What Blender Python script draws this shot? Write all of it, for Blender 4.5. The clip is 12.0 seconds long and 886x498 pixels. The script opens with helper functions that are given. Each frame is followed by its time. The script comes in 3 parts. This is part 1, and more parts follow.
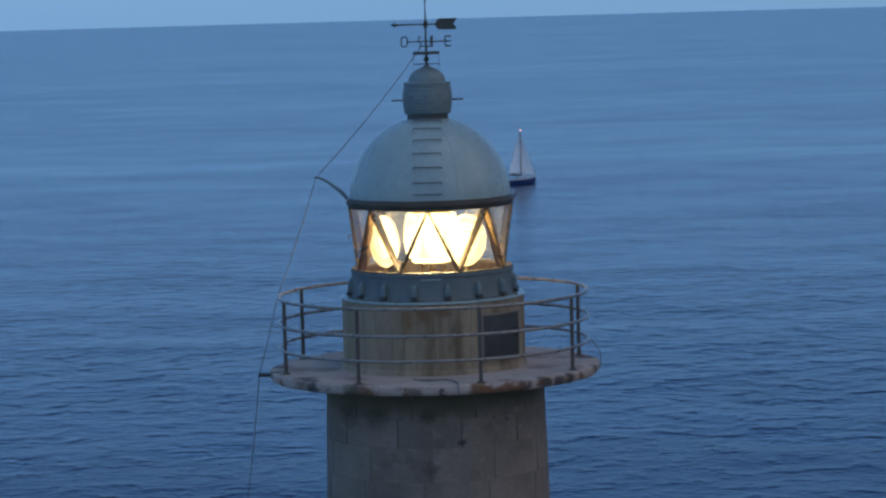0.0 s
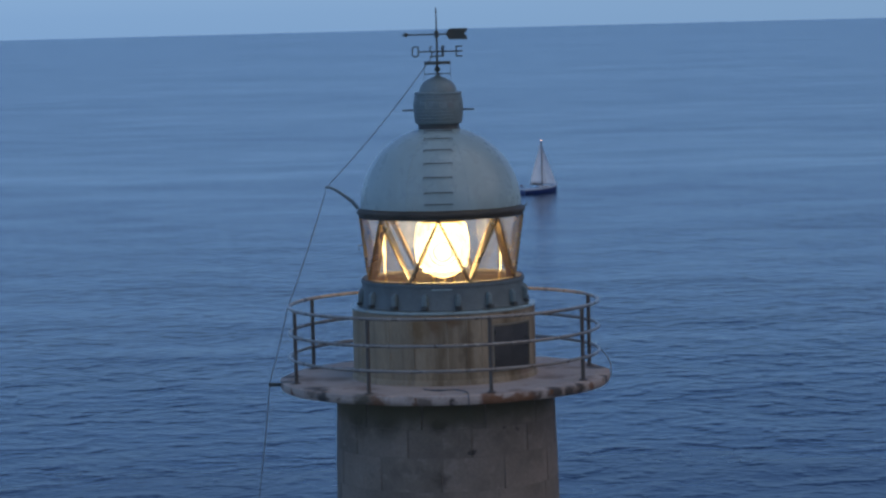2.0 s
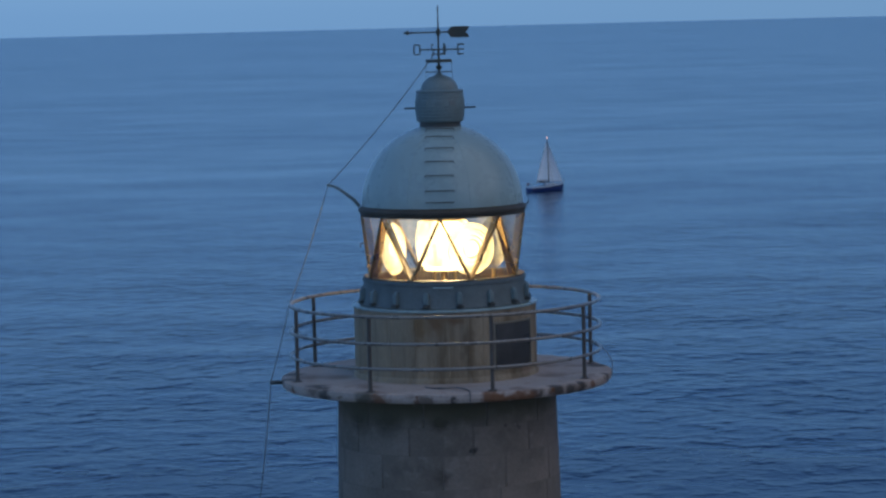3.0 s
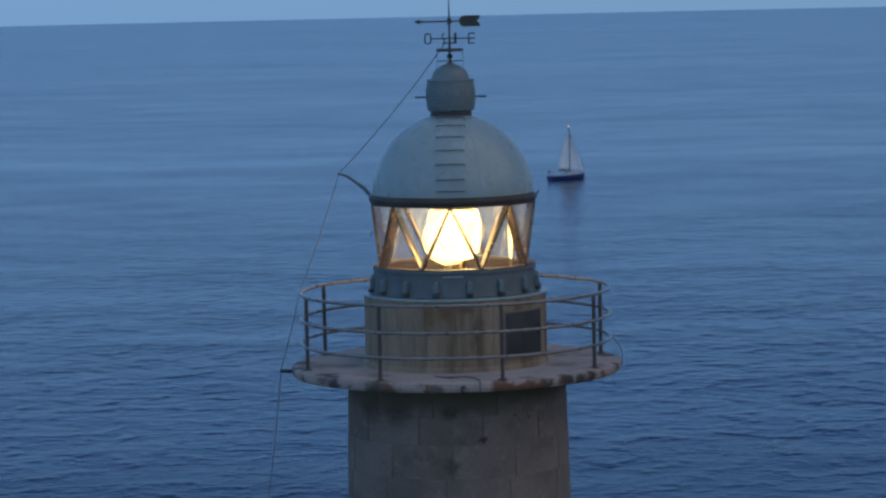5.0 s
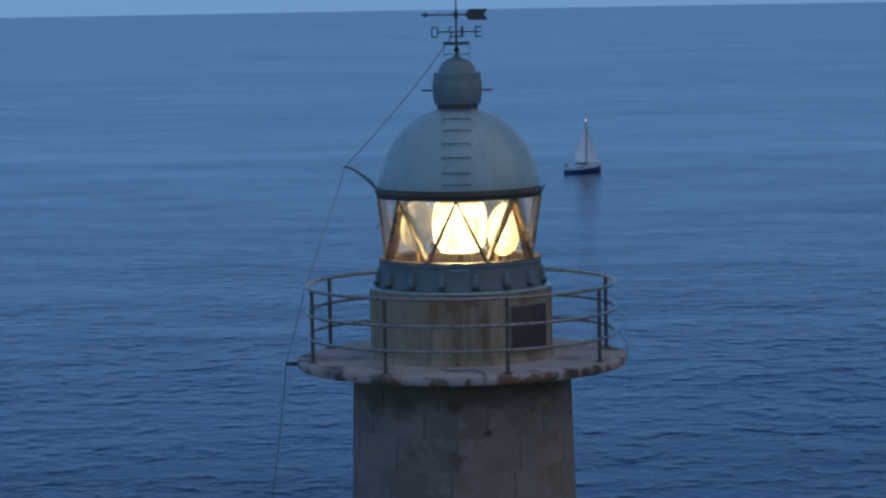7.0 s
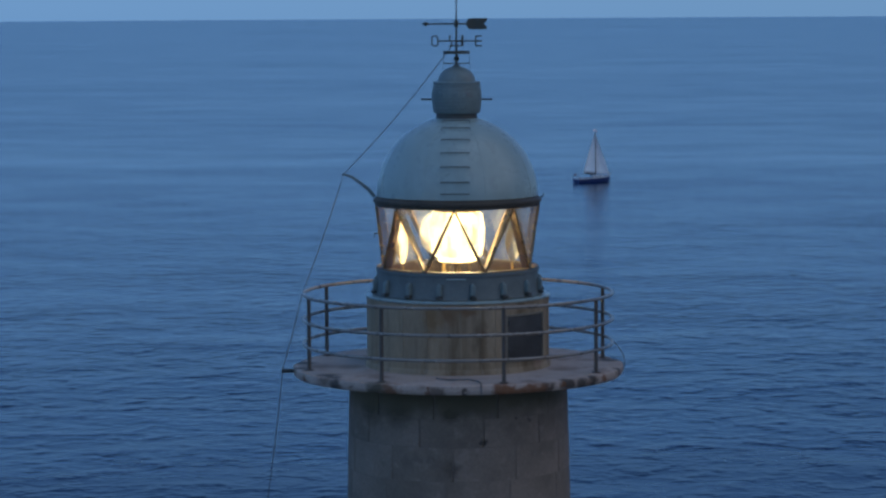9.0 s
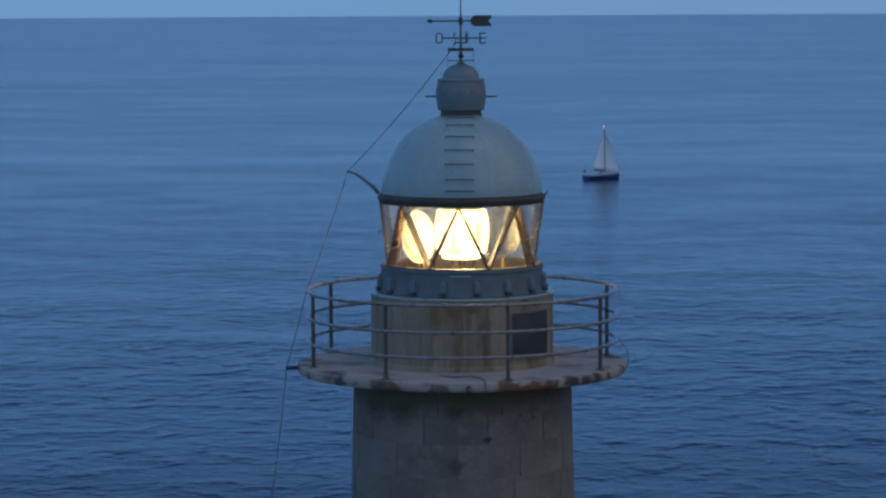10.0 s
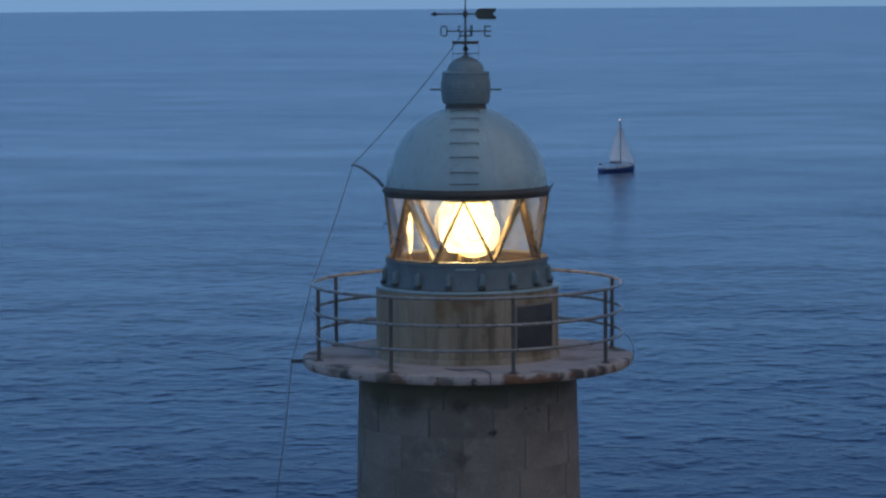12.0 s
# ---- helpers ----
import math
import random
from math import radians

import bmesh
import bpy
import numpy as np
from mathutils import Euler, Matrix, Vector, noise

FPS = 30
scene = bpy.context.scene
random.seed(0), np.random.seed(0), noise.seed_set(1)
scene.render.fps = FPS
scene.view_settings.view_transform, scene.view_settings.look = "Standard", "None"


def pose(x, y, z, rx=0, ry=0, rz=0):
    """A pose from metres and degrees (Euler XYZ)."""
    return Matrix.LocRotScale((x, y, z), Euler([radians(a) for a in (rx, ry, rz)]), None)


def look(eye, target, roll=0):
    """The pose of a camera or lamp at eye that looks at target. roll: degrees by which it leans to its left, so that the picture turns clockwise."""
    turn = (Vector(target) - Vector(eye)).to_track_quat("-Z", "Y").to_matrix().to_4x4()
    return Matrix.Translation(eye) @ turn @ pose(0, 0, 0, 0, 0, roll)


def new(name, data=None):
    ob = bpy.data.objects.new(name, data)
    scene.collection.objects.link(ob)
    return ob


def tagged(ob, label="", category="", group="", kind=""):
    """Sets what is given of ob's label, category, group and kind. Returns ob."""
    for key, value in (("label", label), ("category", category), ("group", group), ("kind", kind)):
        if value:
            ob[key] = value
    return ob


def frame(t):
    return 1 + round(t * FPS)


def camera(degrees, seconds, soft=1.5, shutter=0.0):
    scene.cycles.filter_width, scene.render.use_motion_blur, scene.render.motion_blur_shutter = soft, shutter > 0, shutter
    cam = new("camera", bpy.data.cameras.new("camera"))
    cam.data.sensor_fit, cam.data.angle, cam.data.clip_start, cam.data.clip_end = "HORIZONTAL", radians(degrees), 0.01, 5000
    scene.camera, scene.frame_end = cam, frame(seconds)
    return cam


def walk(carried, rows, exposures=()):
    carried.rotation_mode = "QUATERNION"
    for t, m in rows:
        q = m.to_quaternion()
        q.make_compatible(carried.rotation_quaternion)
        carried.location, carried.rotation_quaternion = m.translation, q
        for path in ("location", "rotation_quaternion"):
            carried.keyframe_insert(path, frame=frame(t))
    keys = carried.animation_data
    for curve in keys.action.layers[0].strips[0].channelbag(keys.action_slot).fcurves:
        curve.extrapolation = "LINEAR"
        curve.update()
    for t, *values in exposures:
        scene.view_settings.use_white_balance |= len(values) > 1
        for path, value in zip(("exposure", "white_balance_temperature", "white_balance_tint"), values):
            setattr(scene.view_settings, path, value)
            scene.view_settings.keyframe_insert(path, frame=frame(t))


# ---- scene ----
# ---- camera: a still stand on the height opposite the tower, panned by hand ----
EYE = (0.0, -40.5, 33.0)
cam = camera(17.479, 12.0, soft=2.5)


def aim(tilt, turn, lean):
    return pose(*EYE, 0, 0, turn) @ pose(0, 0, 0, tilt, 0, 0) @ pose(0, 0, 0, 0, 0, lean)


PATH = [
    (0, (85.053, -0.227, -1.595)),
    (0.5, (85.296, -0.105, -1.594)),
    (1, (85.386, -0.051, -1.511)),
    (1.5, (85.358, -0.034, -1.573)),
    (2, (85.256, -0.020, -1.485)),
    (2.5, (85.224, -0.003, -1.425)),
    (3, (85.217, 0.010, -1.447)),
    (5, (85.005, 0.221, -1.291)),
    (5.5, (84.955, 0.254, -1.104)),
    (6, (84.905, 0.290, -1.105)),
    (6.5, (84.861, 0.316, -1.053)),
    (7, (84.875, 0.340, -1.037)),
    (9, (85.052, 0.290, -0.349)),
    (9.5, (85.114, 0.300, -0.265)),
    (10, (84.995, 0.375, -0.327)),
    (10.5, (84.931, 0.401, -0.372)),
    (11, (84.911, 0.409, -0.310)),
    (11.5, (84.894, 0.439, -0.410)),
    (12, (84.860, 0.477, -0.428)),
]
walk(cam, [(t, aim(*a)) for t, a in PATH], exposures=[(0.0, 0.26, 6850, 10), (1.0, 0.21, 6950, 10), (1.5, 0.16, 7050, 10), (2.0, 0.28, 7450, 16), (2.5, 0.12, 6850, 10), (3.2, 0.08, 6600, 10), (4.7, 0.08, 6800, 10), (5.2, 0.17, 7150, 13),
    (5.6, 0.08, 6900, 10), (6.2, 0.05, 6600, 10), (7.0, 0.03, 6500, 10), (9.5, 0.0, 6500, 10), (11.0, 0.02, 6600, 10), (11.5, 0.07, 6950, 10), (11.8, 0.15, 7200, 13), (12.0, 0.11, 7000, 12)])

# ---- dusk sky ----
world = bpy.data.worlds.new("dusk")
scene.world = world
world.use_nodes = True
wn = world.node_tree
sky = wn.nodes.new("ShaderNodeTexSky")
sky.sky_type = "NISHITA"
sky.sun_disc = False
sky.sun_elevation = radians(18)
sky.sun_rotation = radians(215)
sky.dust_density = 0.6
sky.ozone_density = 3.0
tint = wn.nodes.new("ShaderNodeMix")
tint.data_type, tint.blend_type = "RGBA", "MULTIPLY"
tint.inputs["Factor"].default_value = 1.0
tint.inputs["B"].default_value = (0.40, 0.62, 1.0, 1)
wn.links.new(sky.outputs["Color"], tint.inputs["A"])
back = wn.nodes["Background"]
wn.links.new(tint.outputs["Result"], back.inputs["Color"])
back.inputs["Strength"].default_value = 0.05
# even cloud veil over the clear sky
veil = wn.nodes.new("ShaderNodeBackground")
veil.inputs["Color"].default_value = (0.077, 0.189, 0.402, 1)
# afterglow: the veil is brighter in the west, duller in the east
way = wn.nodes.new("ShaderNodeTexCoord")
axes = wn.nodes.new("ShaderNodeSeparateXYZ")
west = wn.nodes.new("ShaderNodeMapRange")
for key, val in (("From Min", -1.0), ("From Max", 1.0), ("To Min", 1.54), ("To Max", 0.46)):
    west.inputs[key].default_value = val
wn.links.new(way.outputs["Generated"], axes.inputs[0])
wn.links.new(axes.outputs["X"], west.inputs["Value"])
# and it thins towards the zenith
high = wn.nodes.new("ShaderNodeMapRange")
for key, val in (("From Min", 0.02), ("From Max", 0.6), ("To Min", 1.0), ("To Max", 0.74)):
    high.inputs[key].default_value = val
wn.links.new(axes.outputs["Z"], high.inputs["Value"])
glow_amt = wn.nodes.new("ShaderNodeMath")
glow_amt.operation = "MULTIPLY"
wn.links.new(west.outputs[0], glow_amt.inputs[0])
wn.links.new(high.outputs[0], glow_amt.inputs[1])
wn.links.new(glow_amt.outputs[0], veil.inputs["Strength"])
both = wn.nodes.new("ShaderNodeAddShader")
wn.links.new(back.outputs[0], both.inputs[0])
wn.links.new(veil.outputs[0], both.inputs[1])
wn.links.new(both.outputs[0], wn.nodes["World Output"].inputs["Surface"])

sun = new("sun", bpy.data.lights.new("sun", "SUN"))
sun.data.energy = 0.56
sun.data.angle = radians(80)
sun.data.color = (1.0, 0.97, 0.95)
sun.matrix_basis = look((13, -7, 14), (0, 0, 0))


# the beacon's lamp, inside its glass drum
beam = new("beacon_light", bpy.data.lights.new("beacon_light", "POINT"))
beam.data.energy = 200.0
beam.data.color = (1.0, 0.74, 0.36)
beam.data.shadow_soft_size = 0.22
beam.location = (0, 0, 29.70)


# ---- materials ----
def nodes_of(name):
    m = bpy.data.materials.new(name)
    m.use_nodes = True
    t = m.node_tree
    return m, t, t.nodes["Principled BSDF"]


def ramp(t, lo, hi, c0=(0, 0, 0, 1), c1=(1, 1, 1, 1)):
    r = t.nodes.new("ShaderNodeValToRGB")
    r.color_ramp.elements[0].position, r.color_ramp.elements[1].position = lo, hi
    r.color_ramp.elements[0].color, r.color_ramp.elements[1].color = c0, c1
    return r


def noise_tex(t, vec, scale, detail=4.0, rough=0.55):
    n = t.nodes.new("ShaderNodeTexNoise")
    n.inputs["Scale"].default_value = scale
    n.inputs["Detail"].default_value = detail
    n.inputs["Roughness"].default_value = rough
    t.links.new(vec, n.inputs["Vector"])
    return n.outputs["Fac"]


def mixed(t, fac, a, b, blend="MIX"):
    m = t.nodes.new("ShaderNodeMix")
    m.data_type, m.blend_type = "RGBA", blend
    for sock, val in ((m.inputs["Factor"], fac), (m.inputs["A"], a), (m.inputs["B"], b)):
        if isinstance(val, (int, float)):
            sock.default_value = val
        elif isinstance(val, tuple):
            sock.default_value = (*val[:3], 1)
        else:
            t.links.new(val, sock)
    return m.outputs["Result"]


def place_vec(t, stretch=(1, 1, 1), shift=True):
    co = t.nodes.new("ShaderNodeTexCoord")
    mp = t.nodes.new("ShaderNodeMapping")
    mp.inputs["Scale"].default_value = stretch
    t.links.new(co.outputs["Object"], mp.inputs["Vector"])
    if shift:
        info = t.nodes.new("ShaderNodeObjectInfo")
        mul = t.nodes.new("ShaderNodeMath")
        mul.operation = "MULTIPLY"
        mul.inputs[1].default_value = 17.0
        t.links.new(info.outputs["Random"], mul.inputs[0])
        t.links.new(mul.outputs[0], mp.inputs["Location"])
    return mp.outputs["Vector"]


def surface(name, c1, c2, scale=2.0, rough=0.7, metal=0.0, bump=0.15, fine=40.0, stain=None, stain_at=(0.55, 0.7),
            stain_scale=1.5, stretch=(1, 1, 1), stain_stretch=(1, 1, 1), vary=0.0, shift=True, stain2=None, blots=(), speck=0.16, crisp=0.30):
    """Two tones in broad patches, a fine grain with relief, and stains."""
    m, t, b = nodes_of(name)
    v = place_vec(t, stretch, shift)
    broad = ramp(t, 0.35, 0.65)
    t.links.new(noise_tex(t, v, scale), broad.inputs[0])
    col = mixed(t, broad.outputs[0], c1, c2)
    grain = noise_tex(t, v, fine, 5.0, 0.65)
    g = ramp(t, 0.3, 0.7, (1 - speck,) * 3 + (1,), (1 + speck * 0.7,) * 3 + (1,))
    t.links.new(grain, g.inputs[0])
    col = mixed(t, 1.0, col, g.outputs[0], "MULTIPLY")
    if vary:
        info = t.nodes.new("ShaderNodeObjectInfo")
        r = ramp(t, 0, 1, (1 - vary,) * 3 + (1,), (1 + vary,) * 3 + (1,))
        t.links.new(info.outputs["Random"], r.inputs[0])
        col = mixed(t, 1.0, col, r.outputs[0], "MULTIPLY")
    if stain:
        vs = place_vec(t, stain_stretch, shift)
        s = ramp(t, *stain_at)
        t.links.new(noise_tex(t, vs, stain_scale, 6.0, 0.6), s.inputs[0])
        col = mixed(t, s.outputs[0], col, stain)
    if stain2:
        vs = place_vec(t, stain_stretch, shift)
        s = ramp(t, 0.58, 0.72)
        t.links.new(noise_tex(t, vs, stain_scale * 2.3, 6.0, 0.6), s.inputs[0])
        col = mixed(t, s.outputs[0], col, stain2)
    if blots:
        geo = t.nodes.new("ShaderNodeNewGeometry")
        warp = t.nodes.new("ShaderNodeTexNoise")
        warp.inputs["Scale"].default_value = 9.0
        warp.inputs["Detail"].default_value = 5.0
        t.links.new(geo.outputs["Position"], warp.inputs["Vector"])
        off = t.nodes.new("ShaderNodeVectorMath")
        off.operation = "MULTIPLY_ADD"
        off.inputs[1].default_value = (0.24, 0.24, 0.24)
        t.links.new(warp.outputs["Color"], off.inputs[0])
        t.links.new(geo.outputs["Position"], off.inputs[2])
        for deg, rad, z, size, tall, tone in blots:
            mp = t.nodes.new("ShaderNodeMapping")
            c = (rad * math.sin(radians(deg)) + 0.12, -rad * math.cos(radians(deg)) + 0.12, z + 0.12)
            k = (1 / size, 1 / size, 1 / (size * tall))
            mp.inputs["Scale"].default_value = k
            mp.inputs["Location"].default_value = [-p * q for p, q in zip(c, k)]
            t.links.new(off.outputs[0], mp.inputs["Vector"])
            ln = t.nodes.new("ShaderNodeVectorMath")
            ln.operation = "LENGTH"
            t.links.new(mp.outputs[0], ln.inputs[0])
            s = ramp(t, crisp, 1.0, (0.88,) * 3 + (1,), (0, 0, 0, 1))
            t.links.new(ln.outputs["Value"], s.inputs[0])
            col = mixed(t, s.outputs[0], col, tone)
    t.links.new(col, b.inputs["Base Color"])
    rr = ramp(t, 0.2, 0.8, (max(rough - 0.12, 0.02),) * 3 + (1,), (min(rough + 0.12, 1),) * 3 + (1,))
    t.links.new(noise_tex(t, v, scale * 3), rr.inputs[0])
    t.links.new(rr.outputs[0], b.inputs["Roughness"])
    b.inputs["Metallic"].default_value = metal
    if bump:
        bp = t.nodes.new("ShaderNodeBump")
        bp.inputs["Strength"].default_value = bump
        bp.inputs["Distance"].default_value = 0.02
        t.links.new(grain, bp.inputs["Height"])
        t.links.new(bp.outputs["Normal"], b.inputs["Normal"])
    return m


def glow(name, color, strength, edge=None):
    m, t, b = nodes_of(name)
    b.inputs["Base Color"].default_value = (0.8, 0.75, 0.6, 1)
    b.inputs["Roughness"].default_value = 0.08
    b.inputs["Emission Color"].default_value = (*color, 1)
    b.inputs["Emission Strength"].default_value = strength
    if edge:
        v = place_vec(t, (1, 1, 0.5))
        r = ramp(t, 0.35, 0.65, (edge,) * 3 + (1,), (strength,) * 3 + (1,))
        t.links.new(noise_tex(t, v, 5.0, 3.0), r.inputs[0])
        t.links.new(r.outputs[0], b.inputs["Emission Strength"])
    return m


def lens_glass(name, color, thin, thick):
    """Ribbed lens glass: passes the lamp's light on to its outer side, and lets some view through."""
    m, t, b = nodes_of(name)
    out = t.nodes["Material Output"]
    t.nodes.remove(b)
    tl = t.nodes.new("ShaderNodeBsdfTranslucent")
    tl.inputs["Color"].default_value = (*color, 1)
    gl = t.nodes.new("ShaderNodeBsdfGlossy")
    gl.inputs["Roughness"].default_value = 0.12
    tr = t.nodes.new("ShaderNodeBsdfTransparent")
    body = t.nodes.new("ShaderNodeMixShader")
    body.inputs[0].default_value = 0.07
    t.links.new(tl.outputs[0], body.inputs[1])
    t.links.new(gl.outputs[0], body.inputs[2])
    r = ramp(t, 0.34, 0.66, (thin,) * 3 + (1,), (thick,) * 3 + (1,))
    t.links.new(noise_tex(t, place_vec(t, (1, 1, 0.45)), 7.0, 4.0), r.inputs[0])
    mx = t.nodes.new("ShaderNodeMixShader")
    t.links.new(r.outputs[0], mx.inputs[0])
    t.links.new(tr.outputs[0], mx.inputs[1])
    t.links.new(body.outputs[0], mx.inputs[2])
    t.links.new(mx.outputs[0], out.inputs["Surface"])
    return m


def glass(name, tintc=(1, 1, 1), gloss=0.02, streak=0.0):
    m, t, b = nodes_of(name)
    out = t.nodes["Material Output"]
    t.nodes.remove(b)
    tr = t.nodes.new("ShaderNodeBsdfTransparent")
    tr.inputs["Color"].default_value = (*tintc, 1)
    gl = t.nodes.new("ShaderNodeBsdfGlossy")
    gl.inputs["Roughness"].default_value = gloss
    lw = t.nodes.new("ShaderNodeLayerWeight")
    lw.inputs["Blend"].default_value = 0.5
    pw = t.nodes.new("ShaderNodeMath")
    pw.operation = "POWER"
    pw.inputs[1].default_value = 3.0
    t.links.new(lw.outputs["Facing"], pw.inputs[0])
    fr = t.nodes.new("ShaderNodeMath")
    fr.operation = "MULTIPLY_ADD"
    fr.inputs[1].default_value, fr.inputs[2].default_value = 0.70, 0.06
    t.links.new(pw.outputs[0], fr.inputs[0])
    mx = t.nodes.new("ShaderNodeMixShader")
    t.links.new(fr.outputs[0], mx.inputs[0])
    t.links.new(tr.outputs[0], mx.inputs[1])
    t.links.new(gl.outputs[0], mx.inputs[2])
    last = mx.outputs[0]
    if streak:
        df = t.nodes.new("ShaderNodeBsdfDiffuse")
        df.inputs["Color"].default_value = (0.7, 0.72, 0.72, 1)
        r = ramp(t, 0.35, 0.8, (0.02,) * 3 + (1,), (streak,) * 3 + (1,))
        t.links.new(noise_tex(t, place_vec(t, (1, 1, 0.35)), 3.0, 6.0), r.inputs[0])
        m2 = t.nodes.new("ShaderNodeMixShader")
        t.links.new(r.outputs[0], m2.inputs[0])
        t.links.new(last, m2.inputs[1])
        t.links.new(df.outputs[0], m2.inputs[2])
        last = m2.outputs[0]
    t.links.new(last, out.inputs["Surface"])
    return m


def sea_material():
    m, t, b = nodes_of("sea_water")
    b.inputs["Base Color"].default_value = (0.001, 0.017, 0.055, 1)
    b.inputs["IOR"].default_value = 1.333
    co = t.nodes.new("ShaderNodeTexCoord")

    def vec(sx, sy, rot=0.0):
        mp = t.nodes.new("ShaderNodeMapping")
        mp.inputs["Scale"].default_value = (sx, sy, 1)
        mp.inputs["Rotation"].default_value = (0, 0, radians(rot))
        t.links.new(co.outputs["Object"], mp.inputs["Vector"])
        return mp.outputs["Vector"]

    def calc(op, p, q=None, r=None):
        n = t.nodes.new("ShaderNodeMath")
        n.operation = op
        for sock, val in zip(n.inputs, (p, q, r)):
            if isinstance(val, (int, float)):
                sock.default_value = val
            elif val is not None:
                t.links.new(val, sock)
        return n.outputs[0]

    def span(value, lo, hi, a, b_):
        n = t.nodes.new("ShaderNodeMapRange")
        n.interpolation_type = "SMOOTHSTEP"
        for k, val in (("From Min", lo), ("From Max", hi), ("To Min", a), ("To Max", b_)):
            n.inputs[k].default_value = val
        t.links.new(value, n.inputs["Value"])
        return n.outputs[0]

    total = None
    # long swell, separate wavelets with flat water between them, fine ripple
    for sx, sy, rot, amp, det, lo, hi in ((0.065, 0.075, 12, 0.30, 2.0, 0.2, 0.8), (0.36, 0.31, -9, 0.38, 2.5, 0.46, 0.92),
                                          (0.66, 0.56, 13, 0.10, 2.5, 0.42, 0.90), (1.0, 1.3, 20, 0.03, 2.0, 0.2, 0.8)):
        crest = ramp(t, lo, hi)
        crest.color_ramp.interpolation = "EASE"
        t.links.new(noise_tex(t, vec(sx, sy, rot), 1.0, det, 0.5), crest.inputs[0])
        total = calc("MULTIPLY_ADD", crest.outputs[0], amp, total if total is not None else 0.0)
    sep = t.nodes.new("ShaderNodeSeparateXYZ")
    t.links.new(co.outputs["Object"], sep.inputs[0])
    # rougher water in the tide race round the headland, calmer off shore, a breeze far out
    amt = calc("MULTIPLY", span(sep.outputs["Y"], 60.0, 620.0, 1.12, 0.38), span(sep.outputs["Y"], 900.0, 3600.0, 1.0, 1.5))
    fine = span(sep.outputs["Y"], 110.0, 265.0, 0.300, 0.2105)
    # gust patches, and narrower cat's-paws drawn out along the wind: steeper wavelets, finer ripple
    for sx, sy, rot, lo, hi, rip in ((0.0024, 0.0065, 3, 0.78, 1.12, 0.008), (0.0090, 0.030, -2, 0.78, 1.16, 0.009), (0.034, 0.06, 11, 0.55, 1.25, 0.012)):
        n = noise_tex(t, vec(sx, sy, rot), 1.0, 4.0, 0.62)
        amt = calc("MULTIPLY", amt, span(n, 0.34, 0.66, lo, hi))
        fine = calc("ADD", fine, span(n, 0.34, 0.66, -rip, rip))
    # pale slicks drawn across the water
    bend = calc("MULTIPLY_ADD", noise_tex(t, vec(0.0035, 0.004), 1.0, 4.0, 0.6), 130.0, sep.outputs["Y"])
    for mid, half, least, rip in ((650.0, 100.0, 0.85, 0.014), (612.0, 24.0, 0.8, 0.018)):
        off = calc("ABSOLUTE", calc("SUBTRACT", bend, mid))
        amt = calc("MULTIPLY", amt, span(off, half * 0.25, half, least, 1.0))
        fine = calc("SUBTRACT", fine, span(off, half * 0.25, half, rip, 0.0))
    t.links.new(fine, b.inputs["Roughness"])
    bp = t.nodes.new("ShaderNodeBump")
    bp.inputs["Distance"].default_value = 1.3
    t.links.new(amt, bp.inputs["Strength"])
    t.links.new(total, bp.inputs["Height"])
    t.links.new(bp.outputs["Normal"], b.inputs["Normal"])
    return m


M_SEA = sea_material()
M_ROCK = surface("headland_rock", (0.20, 0.17, 0.14), (0.32, 0.28, 0.22), 0.3, 0.9, bump=0.5, fine=4.0)
MOSS, DARK_SPOT, RUST = (0.070, 0.056, 0.032), (0.040, 0.032, 0.026), (0.17, 0.070, 0.030)
M_BLOCK = surface("weathered_ashlar", (0.175, 0.132, 0.098), (0.255, 0.19, 0.145), 1.15, 0.9, bump=0.45, fine=26.0,
                  stain=(0.125, 0.098, 0.072), stain_at=(0.56, 0.76), stain_scale=2.0, vary=0.06, stain2=(0.27, 0.21, 0.165),
                  blots=((31.7, 1.56, 27.25, 0.05, 1, DARK_SPOT), (38, 1.56, 27.25, 0.035, 1, DARK_SPOT), (12.3, 1.56, 26.97, 0.07, 0.8, DARK_SPOT),
                         (-4, 1.56, 27.36, 0.20, 0.8, MOSS), (6, 1.56, 27.52, 0.30, 0.8, MOSS), (-32, 1.56, 27.45, 0.28, 1.3, MOSS), (-52, 1.56, 27.4, 0.3, 1.0, MOSS),
                         (-3, 1.57, 26.62, 0.16, 0.9, (0.10, 0.075, 0.055)), (45, 1.55, 27.6, 0.35, 0.6, MOSS),
                         *((a, 1.55, 27.60, 0.75, 0.42, (0.125, 0.102, 0.062)) for a in (-64, -40, -16, 8, 32, 56))))
M_MORTAR = surface("mortar", (0.165, 0.125, 0.095), (0.21, 0.16, 0.125), 2.0, 0.95, bump=0.3, fine=50.0)
_rng = random.Random(5)
EDGE = [(a + _rng.uniform(-5, 5), 2.32, 27.76 + _rng.uniform(-0.02, 0.06), _rng.uniform(0.07, 0.17), _rng.uniform(0.4, 0.9), _rng.choice(((0.17, 0.115, 0.085), RUST, (0.13, 0.085, 0.06))))
        for a in range(-110, 125, 15)]
FEET = [(16.5 + 45 * k, 2.18, 27.865, 0.12, 0.6, (0.16, 0.085, 0.05)) for k in range(8)]
FEET += [(_rng.uniform(-120, 120), _rng.uniform(1.5, 2.2), 27.865, _rng.uniform(0.12, 0.3), 0.5, (0.24, 0.165, 0.125)) for k in range(9)]
